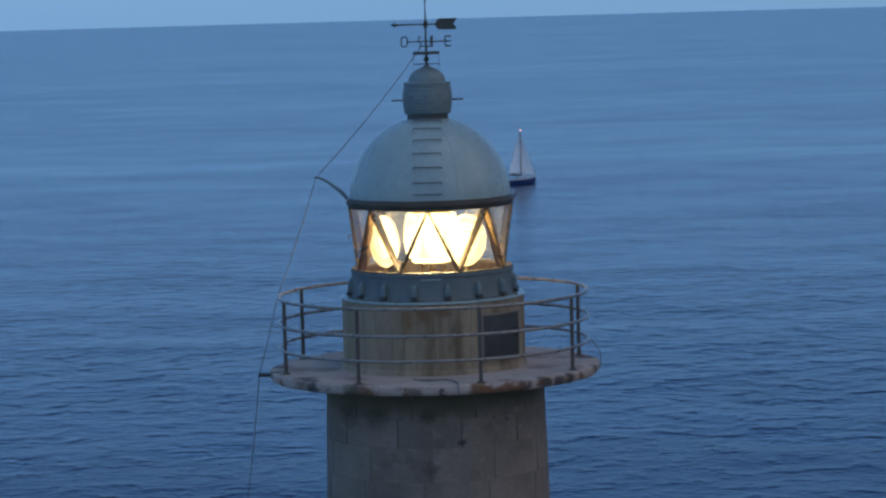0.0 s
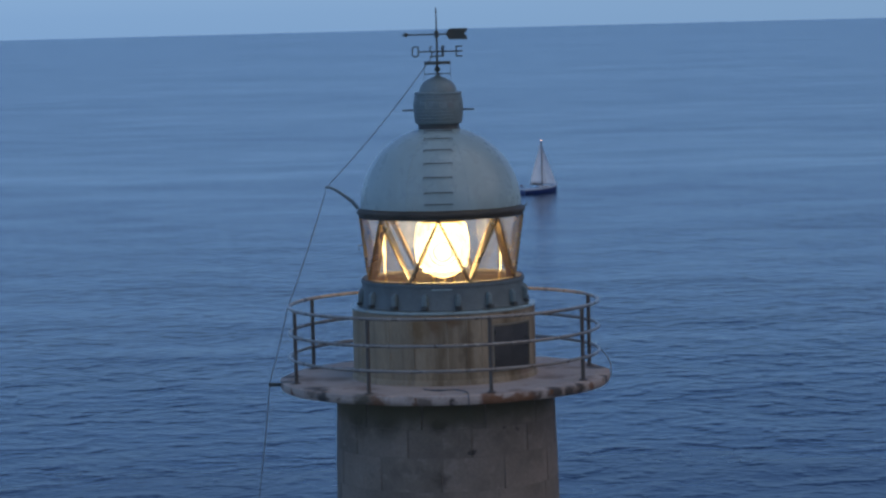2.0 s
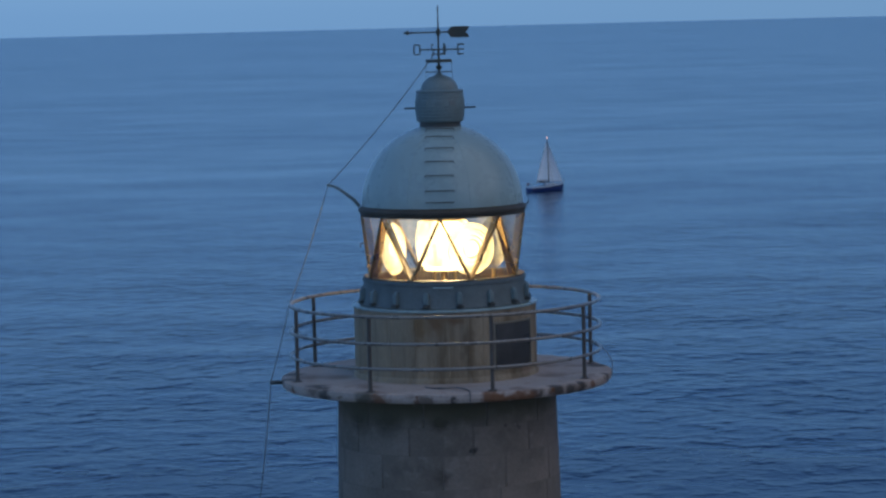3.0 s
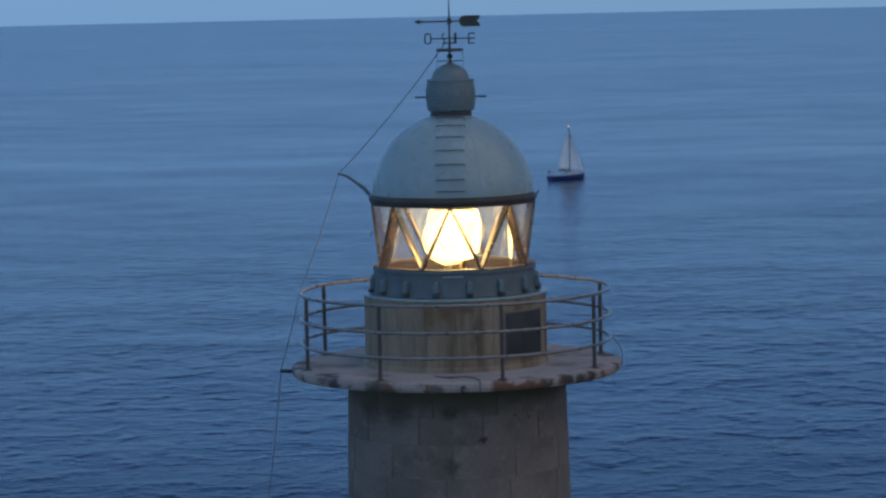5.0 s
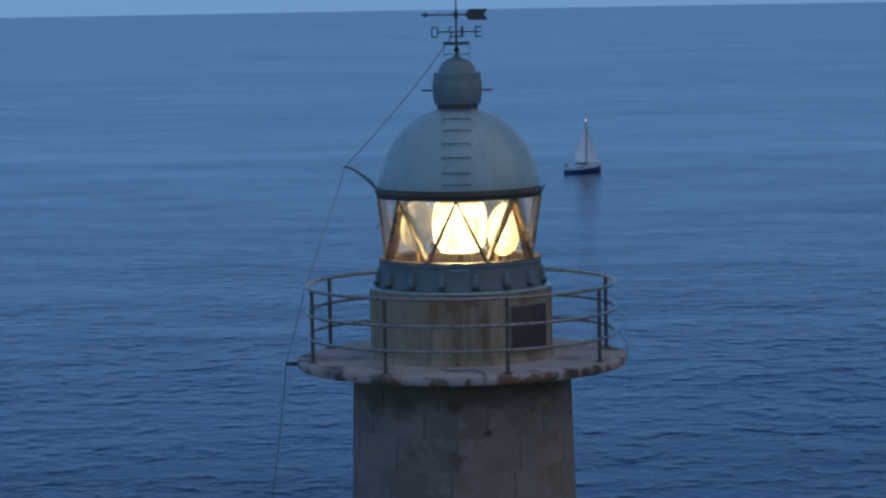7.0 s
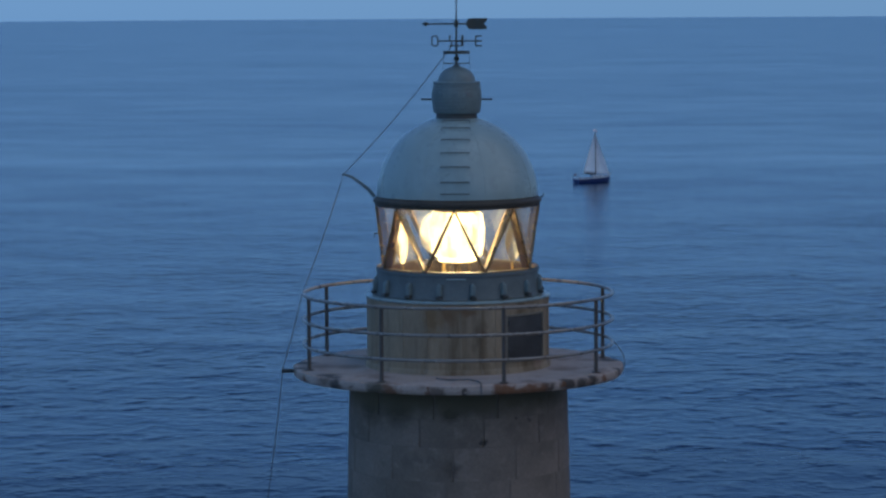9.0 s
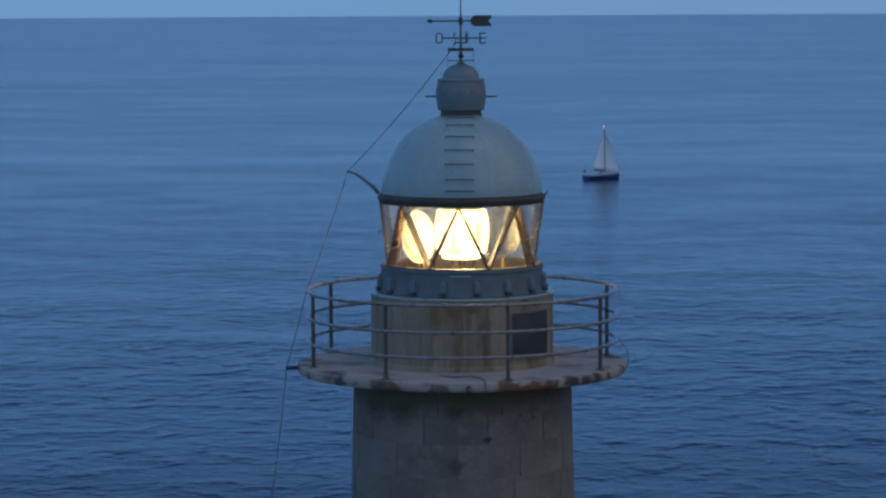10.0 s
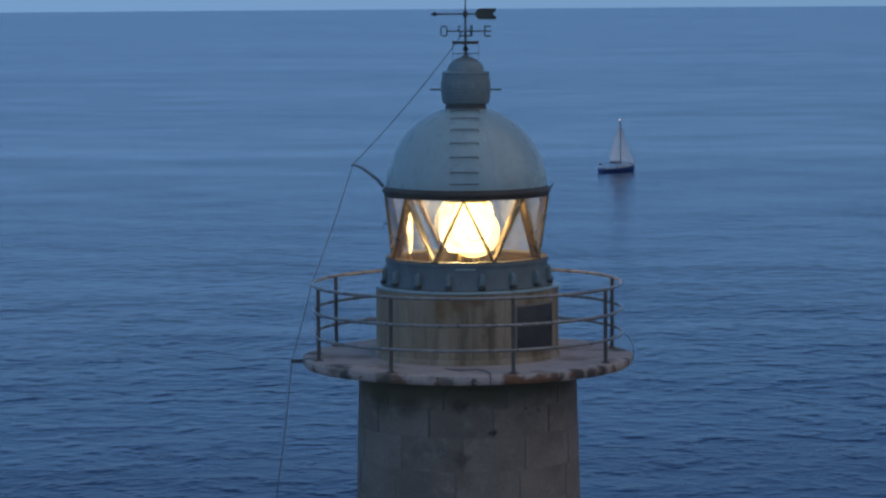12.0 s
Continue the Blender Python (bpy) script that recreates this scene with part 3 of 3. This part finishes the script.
    part("cornice", lathe([(1.00, C + 0.02), (1.06, C), (1.16, C), (1.165, C + 0.045), (1.185, C + 0.055), (1.185, C + 0.09), (1.172, C + 0.10), (1.13, H), (1.00, H)], 128, closed=True), M_RIM, root, "dark bronze cornice")
    cz = 30.245 - O
    R = 1.132
    prof = [(R * math.cos(radians(e)), cz + R * math.sin(radians(e))) for e in np.linspace(0.5, 76, 30)]
    inner = [((R - 0.03) * math.cos(radians(e)), cz + (R - 0.03) * math.sin(radians(e))) for e in np.linspace(76, 0.5, 16)]
    dome = part("dome", lathe(prof + inner, 128, closed=True), M_GREY, root, "smooth grey painted dome")
    seam = None
    for k in range(8):
        pts = [polar(0, R * math.cos(radians(e)) + 0.001, cz + R * math.sin(radians(e))) for e in np.linspace(2, 74, 24)]
        if seam is None:
            seam = part("seam", tube(pts, 0.003, 6), M_GREY, dome, m=spin(20 + 45 * k))
        else:
            again(seam, dome, spin(20 + 45 * k))
    # ladder rungs; the one at 69 is added as the dark shadow under the neck
    for e in (69, 58, 46, 34.5, 23.8, 13.0, 5.0):
        r, z = (R + 0.028) * math.cos(radians(e)), cz + (R + 0.028) * math.sin(radians(e))
        r0, zb = (R - 0.01) * math.cos(radians(e)), cz + (R - 0.01) * math.sin(radians(e))
        b = tube([(-0.195, -r0, zb), (-0.195, -r, z), (0.195, -r, z), (0.195, -r0, zb)], 0.0065, 8)
        part("rung", b, M_IRON, dome, "dark iron rung; the top one stands for the neck's shadow", m=spin(-1.6))
    # ventilator
    v = 31.35 - O
    part("neck", lathe([(0.2, v - 0.05), (0.30, v - 0.05), (0.29, v), (0.285, v + 0.07), (0.2, v + 0.07)], 64, closed=True), M_IRON, root, "dark vent gap")
    vent = part("ventilator", lathe([(0, v + 0.06), (0.315, v + 0.06), (0.325, v + 0.075), (0.338, v + 0.15), (0.347, v + 0.25), (0.342, v + 0.36), (0.324, v + 0.465), (0.332, v + 0.472), (0.332, v + 0.495), (0.315, v + 0.505), (0, v + 0.505)], 72),
                M_GREY_DK, root, "grey ribbed ventilator drum")
    for dz in (0.095, 0.14, 0.185, 0.235, 0.28, 0.40, 0.44):
        r = float(np.interp(dz, (0.075, 0.15, 0.25, 0.36, 0.465), (0.325, 0.338, 0.347, 0.342, 0.324)))
        part("rib", tube(ring_points(r, v + dz, 64), 0.007, 6, loop=True), M_GREY_DK, vent)
    for a in (-35, 0, 35, 75, 110, 145, 180, 215, 250, 285):
        part("slot", box((0.10, 0.02, 0.09), (0, -0.338, v + 0.32), 0.006), M_GREY_DK, vent, m=spin(a - 4))
    part("pin", tube([(-0.50, 0, v + 0.255), (0.50, 0, v + 0.25)], 0.012, 8), M_IRON, vent, "thin iron cross pin")
    cap = [(0.0, v + 0.745), (0.03, v + 0.74), (0.05, v + 0.72)] + [(0.262 * math.sin(radians(a)), v + 0.50 + 0.215 * math.cos(radians(a))) for a in range(16, 91, 8)] + [(0.27, v + 0.50)]
    part("vent_cap", lathe(cap, 64), M_GREY_DK, vent, "grey domed cap")
    for a in (-70, 70, 110, -110):
        part("stay", tube([polar(a, 0.20, v + 0.66), polar(a, 0.19, v + 0.90)], 0.0028, 6), M_IRON, vent)
    # horn bracket for the conductor
    pts = [(-1.165, 0, RIM_HI - 0.01 - O), (-1.25, 0, 30.345 - O), (-1.36, 0, 30.43 - O), (-1.47, 0, 30.51 - O), (-1.55, 0, 30.545 - O), (-1.62, 0, 30.552 - O)]
    part("horn_bracket", tube(pts, 0.028, 10, taper=0.014), M_GREY_DK, root, "curved grey bracket")
    part("hook", tube([(1.17, -0.05, RIM_HI - 0.03 - O), (1.21, -0.05, RIM_HI + 0.0 - O), (1.215, -0.05, RIM_HI + 0.035 - O)], 0.010, 8), M_RIM, root)
    part("eye_bolt", tube([polar(-90, 1.12, 29.72 - O), polar(-90, 1.17, 29.72 - O), polar(-90, 1.17, 29.66 - O)], 0.010, 8), M_RIM, root)
    return root


# ---- weather vane ----
def letter(ch, w=0.085, h=0.155, s=0.018):
    bm = bmesh.new()
    d = 0.012

    def bar(cx, cz, sx, sz):
        box((sx, d, sz), (cx, 0, cz), 0.002, bm)
    if ch == "O":
        bar(-w / 2, 0, s, h - 0.03)
        bar(w / 2, 0, s, h - 0.03)
        bar(0, h / 2 - s / 2, w - 0.02, s)
        bar(0, -h / 2 + s / 2, w - 0.02, s)
    elif ch == "E":
        bar(-w / 2, 0, s, h)
        for z in (h / 2 - s / 2, 0, -h / 2 + s / 2):
            bar(0.005, z, w, s)
    elif ch == "N":
        bar(-w / 2, 0, s, h)
        bar(w / 2, 0, s, h)
        for i in range(5):
            bar(-w / 2 + w * (i + 0.5) / 5, h / 2 - h * (i + 0.5) / 5, s * 1.2, h / 4.4)
    else:
        for z in (h / 2 - s / 2, 0, -h / 2 + s / 2):
            bar(0, z, w, s)
        bar(-w / 2, h / 4, s, h / 2)
        bar(w / 2, -h / 4, s, h / 2)
    return bm


def build_vane():
    z0 = 32.085
    root = thing("weather_vane", (0, 0, z0), "dark metal weather vane with arrow and compass letters", "weather vane")
    part("rod", tube([(0, 0, 0.0), (0, 0, 0.6), (0, 0, 0.90)], 0.019, 10, taper=0.007), M_VANE, root)
    part("finial", lathe([(0, 0.87), (0.016, 0.885), (0.008, 0.90), (0.012, 0.92), (0.0, 0.965)], 12), M_VANE, root)
    part("lower_plate", box((0.37, 0.05, 0.014), (0, 0, 0.022), 0.003), M_VANE, root)
    part("upper_plate", lathe([(0, 0.155), (0.185, 0.155), (0.185, 0.195), (0, 0.195)], 40), M_VANE, root)
    part("knob", lathe([(0, 0.045), (0.03, 0.055), (0.042, 0.085), (0.03, 0.115), (0, 0.125)], 20), M_VANE, root)
    zc = 0.335
    tilt = -16
    for a in (0, 90):
        part("cross_arm", tube([(-0.28, 0, zc), (0.28, 0, zc)], 0.010, 8), M_VANE, root, m=spin(tilt + a))
    for ch, dx, dy in (("O", -0.315, 0), ("E", 0.325, 0), ("N", 0, 0.30), ("S", 0, -0.30)):
        b = letter(ch)
        p = spin(tilt) @ Vector((dx, dy, 0))
        part("letter_" + ch.lower(), b, M_VANE, root, m=Matrix.Translation((p.x, p.y, zc)) @ spin(tilt if dx else tilt + 90))
    part("collar", box((0.19, 0.05, 0.018), (0.0, 0, zc - 0.066), 0.003), M_VANE, root)
    za = 0.575
    arrow = part("arrow", tube([(-0.435, 0, za), (0.16, 0, za)], 0.011, 8), M_VANE, root, "wind arrow")
    part("arrow_hub", lathe([(0, za - 0.05), (0.03, za - 0.045), (0.03, za + 0.045), (0, za + 0.05)], 16), M_VANE, arrow)
    b = lathe([(0, -0.06), (0.028, 0.0), (0.036, 0.012), (0, 0.05)], 14)
    bmesh.ops.rotate(b, cent=(0, 0, 0), matrix=Matrix.Rotation(radians(90), 3, "Y"), verts=b.verts)
    bmesh.ops.translate(b, vec=(-0.435, 0, za), verts=b.verts)
    part("arrow_head", b, M_VANE, arrow)
    b = bmesh.new()
    out = [(0.13, 0), (0.17, 0.07), (0.21, 0.078), (0.435, 0.078), (0.42, 0.03), (0.385, 0.0), (0.42, -0.03), (0.435, -0.078), (0.21, -0.078), (0.17, -0.07)]
    front = [b.verts.new((x, -0.008, za + z)) for x, z in out]
    rear = [b.verts.new((x, 0.008, za + z)) for x, z in out]
    b.faces.new(front)
    b.faces.new(list(reversed(rear)))
    for i in range(len(out)):
        j = (i + 1) % len(out)
        b.faces.new((front[i], front[j], rear[j], rear[i]))
    part("tail_plate", b, M_VANE, arrow, "dark olive tail plate", smooth=False)
    return root


# ---- optic ----
OPTIC_Z = SILL - 0.30
LENS_Z = 29.665 - OPTIC_Z


def build_lamp():
    root = thing("beacon_lamp", (0, 0, OPTIC_Z), "glowing white-hot lamp drum on a brass pedestal", "lamp")
    low = LENS_Z - 0.30
    part("pedestal", lathe([(0, 0), (0.30, 0), (0.30, 0.02), (0.12, 0.035), (0.045, 0.05), (0.045, low - 0.075), (0.2, low - 0.065), (0.2, low - 0.05), (0, low - 0.05)], 32), M_BRASS, root)
    for x in (-0.13, 0.16):
        part("column", tube([(x, -0.10, 0.02), (x, -0.10, low - 0.05)], 0.018, 10), M_BRASS, root)
    # no lamp itself: its glow stands in for the lamplit band below the drum
    part("lamp_tray", lathe([(0, low - 0.045), (0.26, low - 0.045), (0.28, low - 0.035), (0.28, low - 0.01), (0, low - 0.01)], 48), M_DRUM, root)
    prof = [(0.0, low), (0.26, low), (0.33, low + 0.03)]
    for i in range(15):
        z = -0.26 + 0.60 * i / 14
        r = 0.335 + 0.052 * math.cos((z - 0.04) / 0.34 * math.pi / 2) + (0.003 if i % 2 else -0.002)
        prof.append((r, LENS_Z + z))
    prof += [(0.30, LENS_Z + 0.36), (0, LENS_Z + 0.36)]
    drum = part("lamp_drum", lathe(prof, 56), M_DRUM, root, "glowing ribbed glass drum", smooth=False)
    drum.visible_shadow = False
    part("lamp_cap", lathe([(0, LENS_Z + 0.362), (0.31, LENS_Z + 0.362), (0.31, LENS_Z + 0.38), (0.1, LENS_Z + 0.43), (0, LENS_Z + 0.43)], 40), M_BRASS, root)
    return root


def build_optic():
    root = thing("rotating_optic", (0, 0, OPTIC_Z), "slowly turning optic with three round bullseye lenses", "lighthouse lens")
    part("turntable", lathe([(0.62, 0.005), (0.86, 0.005), (0.86, 0.03), (0.62, 0.03)], 64, closed=True), M_FLOOR, root)
    D = 0.80

    def facing(bm, out):
        # turn a lens made about z so that it looks outward along -y
        bmesh.ops.rotate(bm, cent=(0, 0, 0), matrix=Matrix.Rotation(radians(90), 3, "X"), verts=bm.verts)
        bmesh.ops.translate(bm, vec=(0, -out, LENS_Z), verts=bm.verts)
        return bm
    def clear_inside(ob):
        # the flat inner face is plain clear glass
        ob.data.materials.append(M_LENSBACK)
        for p in ob.data.polygons:
            if p.normal.y > 0.7:
                p.material_index = 1
    for a in (90, 0, -89):
        m = spin(a)
        glassback = part("lens_panel", facing(lathe([(0, -0.016), (0.350, -0.016), (0.350, -0.008), (0, -0.008)], 40), D), M_LENSBACK, root, "round glass bullseye lens", m=m)
        clear_inside(part("bullseye", facing(lathe([(0.0, 0.052), (0.06, 0.044), (0.115, 0.02), (0.125, 0.0), (0, 0.0)], 40), D), M_LENS, glassback))
        for r in (0.135, 0.19, 0.24, 0.285, 0.325):
            w = 0.05 if r < 0.2 else 0.04
            clear_inside(part("prism_ring", facing(lathe([(r, 0.0), (r + w - 0.003, 0.0), (r + w - 0.004, 0.010), (r + 0.003, 0.024)], 44, closed=True), D), M_LENS if r < 0.23 else M_PRISM, glassback))
        part("bracket", box((0.05, 0.03, LENS_Z - 0.38 - 0.03), (0, -D + 0.0, (LENS_Z - 0.38 + 0.035) / 2), 0.004), M_BRASS, glassback)
    return root


# ---- cables ----
def build_cables():
    pts = []
    ways = [Vector((-0.06, 0, 32.36)), Vector((-1.60, 0, 30.555)), Vector((-2.203, 0, 28.86)), Vector((-2.486, 0, 27.80)), Vector((-2.71, 0, 26.0)), Vector((-4.6, 0, 9.9))]
    for p, q, sag in zip(ways, ways[1:], (0.045, 0.02, 0.01, 0.012, 0.12)):
        for i in range(10):
            s = i / 10
            v = p.lerp(q, s)
            v.x += sag * 4 * s * (1 - s) * 0.8
            v.z -= sag * 4 * s * (1 - s) * 0.6
            pts.append(v)
    pts.append(ways[-1])
    base = Vector((-4.6, 0, 9.9))
    ob = part("conductor_cable", tube([p - base for p in pts], 0.0065, 6), M_CABLE)
    ob.location = base
    tagged(ob, "thin dark lightning conductor cable from vane to ground", "cable")
    # loose wire lying over the deck edge
    z = DECK + 0.012
    w = [(-0.30, -1.62, z), (-0.22, -1.75, z), (-0.05, -1.80, z), (0.12, -1.74, z), (0.24, -1.90, z), (0.30, -2.15, z), (0.305, -2.30, z), (0.307, -2.345, DECK - 0.03), (0.307, -2.345, DECK - 0.14)]
    d = Vector((0, -1.9, DECK))
    ob = part("loose_wire", tube([Vector(p) - d for p in w], 0.009, 6), M_CABLE)
    ob.location = d
    tagged(ob, "loose dark wire lying across the gallery slab", "wire")
    w = [(2.18, -0.1, 28.19), (2.27, -0.1, 28.10), (2.335, -0.1, 27.98), (2.345, -0.1, 27.86), (2.33, -0.1, 27.78)]
    d = Vector((2.33, -0.1, DECK))
    ob = part("bent_wire", tube([Vector(p) - d for p in w], 0.006, 6), M_CABLE)
    ob.location = d
    tagged(ob, "thin bent wire from rail to slab edge", "wire")


# ---- sailing boat ----
def build_boat():
    root = thing("sailing_boat", (16.4, 472.5, 0), "small navy sailing yacht with white sails set", "boat")
    L = 7.75

    def station(u):
        # half-beam at the sheer and height of the sheer, u from stern 0 to bow 1
        beam = 1.25 * (1 - max(0, (u - 0.42) / 0.58) ** 2.2) * (0.72 + 0.28 * min(1, u / 0.42))
        return max(beam, 0.03), 0.86 + 0.28 * u ** 2

    def x_of(u):
        return -4.55 + L * u
    b = bmesh.new()
    rows = []
    n = 18
    for i in range(n + 1):
        u = i / n
        bm_, sh = station(u)
        rake = 0.35 * u ** 6
        ring = []
        for j in range(11):
            a = -1 + 2 * j / 10
            f = abs(a)
            y = math.copysign(bm_ * f ** 0.55, a)
            z = -0.45 * (1 - 0.7 * u ** 3) + (sh - 0.16 + 0.45 * (1 - 0.7 * u ** 3)) * f ** 2.2
            ring.append(b.verts.new((x_of(u) + rake * f, y, z)))
        rows.append(ring)
    for p, q in zip(rows, rows[1:]):
        for j in range(10):
            b.faces.new((p[j], p[j + 1], q[j + 1], q[j]))
    b.faces.new(rows[0])
    hull = part("hull", b, M_HULL, root, "navy blue hull")
    b = bmesh.new()
    rows = []
    for i in range(n + 1):
        u = i / n
        bm_, sh = station(u)
        rake = 0.35 * u ** 6
        rows.append([b.verts.new((x_of(u) + rake, s * (bm_ + 0.012) * k, z)) for s, k, z in ((-1, 1, sh - 0.17), (-1, 1, sh + 0.06), (-1, 0.93, sh + 0.06), (-1, 0.9, sh), (1, 0.9, sh), (1, 0.93, sh + 0.06), (1, 1, sh + 0.06), (1, 1, sh - 0.17))])
    for p, q in zip(rows, rows[1:]):
        for j in range(7):
            b.faces.new((p[j], p[j + 1], q[j + 1], q[j]))
    b.faces.new(rows[0])
    b.faces.new(rows[-1])
    part("deck", b, M_WHITE, root, "pale grey deck and topside band", smooth=False)
    cab = box((2.7, 1.35, 0.42), (0.3, 0, 1.12), 0.12)
    for v in cab.verts:
        if v.co.z > 1.15:
            v.co.x = 0.3 + (v.co.x - 0.3) * 0.86
            v.co.y *= 0.82
    cabin = part("cabin", cab, M_WHITE, root, "low pale grey coachroof")
    for s in (-1, 1):
        for x in (-0.3, 0.6):
            part("cabin_window", box((0.55, 0.03, 0.13), (x, s * 0.628, 1.13), 0.01), M_MAST, cabin)
    part("mast", tube([(0.1, 0, 1.2), (0.08, 0, 5.0), (0.05, 0, 9.36)], 0.115, 10, taper=0.085), M_MAST, root, "dark mast")
    part("boom", tube([(0.05, 0.02, 1.66), (-2.6, 0.35, 1.60)], 0.075, 8), M_MAST, root)
    cov = box((1.9, 0.3, 0.34), (-1.1, 0.12, 1.62), 0.12)
    for v in cov.verts:
        v.co.z -= 0.14 * (v.co.x + 1.1)
    part("spray_hood", cov, M_MAST, root, "dark canvas cover")

    def sail(corners, belly, rows_n=14, cols=8, roach=0.0):
        tack, clew, head = (Vector(c) for c in corners)
        bb = bmesh.new()
        g = []
        for i in range(rows_n + 1):
            s = i / rows_n
            p, q = tack.lerp(head, s), clew.lerp(head, s * 0.985)
            q = q + (q - p) * roach * math.sin(math.pi * s)
            g.append([bb.verts.new(p.lerp(q, j / cols) + Vector((0, belly * math.sin(math.pi * j / cols) * math.sin(math.pi * (0.15 + 0.8 * s)), 0))) for j in range(cols + 1)])
        for p, q in zip(g, g[1:]):
            for j in range(cols):
                bb.faces.new((p[j], p[j + 1], q[j + 1], q[j]))
        return bb
    for name, c, bl, ro in (("mainsail", ((0.0, 0, 1.75), (-2.45, 0.34, 1.70), (0.0, 0, 9.15)), 0.28, 0.08), ("jib", ((3.45, 0, 1.22), (0.55, 0.55, 1.55), (0.16, 0, 8.5)), 0.30, 0.0)):
        o = part(name, sail(c, bl, roach=ro), M_SAIL, root, "pale " + name)
        sol = o.modifiers.new("thickness", "SOLIDIFY")
        sol.thickness = 0.012
    for p, q in (((3.75, 0, 1.2), (0.08, 0, 8.9)), ((-4.4, 0, 0.95), (0.05, 0, 9.3)), ((0.1, 1.15, 1.0), (0.06, 0, 8.8)), ((0.1, -1.15, 1.0), (0.06, 0, 8.8))):
        part("stay", tube([p, q], 0.012, 5), M_MAST, root)
    part("rudder", box((0.4, 0.06, 1.0), (-4.5, 0, 0.05), 0.02), M_HULL, root)
    part("pushpit", tube([(-4.4, -0.8, 0.95), (-4.4, -0.8, 1.5), (-4.4, 0.8, 1.5), (-4.4, 0.8, 0.95)], 0.03, 6), M_RAIL, root)
    part("pulpit", tube([(3.2, -0.35, 1.1), (3.45, -0.3, 1.65), (3.75, 0, 1.68), (3.45, 0.3, 1.65), (3.2, 0.35, 1.1)], 0.03, 6), M_RAIL, root)
    part("ensign", box((0.5, 0.03, 0.34), (-4.72, 0, 1.55), 0.008), M_ENSIGN, root, "small dark red ensign")
    part("flagstaff", tube([(-4.45, 0, 0.95), (-4.5, 0, 1.8)], 0.02, 6), M_MAST, root)
    part("masthead_light", lathe([(0, 9.36), (0.06, 9.38), (0.06, 9.48), (0, 9.52)], 12), M_LIGHT, root, "reddish masthead light, lit")
    return root


water = build_sea()
build_headland()
build_tower()
build_railing()
build_lantern()
build_vane()
build_lamp()
optic = build_optic()
build_cables()
boat = build_boat()


def motions():
    # the optic turns once in 13 s, three lenses on four sides; the middle one looks straight out at 1.97 s
    rate = 27.6
    walk(optic, [(t * 0.5, Matrix.Translation((0, 0, OPTIC_Z)) @ spin(rate * (t * 0.5 - 1.97))) for t in range(25)])
    # the yacht makes way to the east and off shore
    head = 38
    rows = []
    for i in range(25):
        t = i * 0.5
        d = 511.0 + 0.85 * t
        x = (0.0316 + 0.001815 * t) * d
        rows.append((t, pose(x, d - 40.5, 0.03 * math.sin(t * 1.3), 1.2 * math.sin(t * 1.1), 0.8 * math.sin(t * 1.4 + 1), head)))
    walk(boat, rows)
    # the waves run slowly before the breeze
    walk(water, [(t, pose(0.55 * t, -0.35 * t, 0)) for t in (0.0, 6.0, 12.0)])


motions()
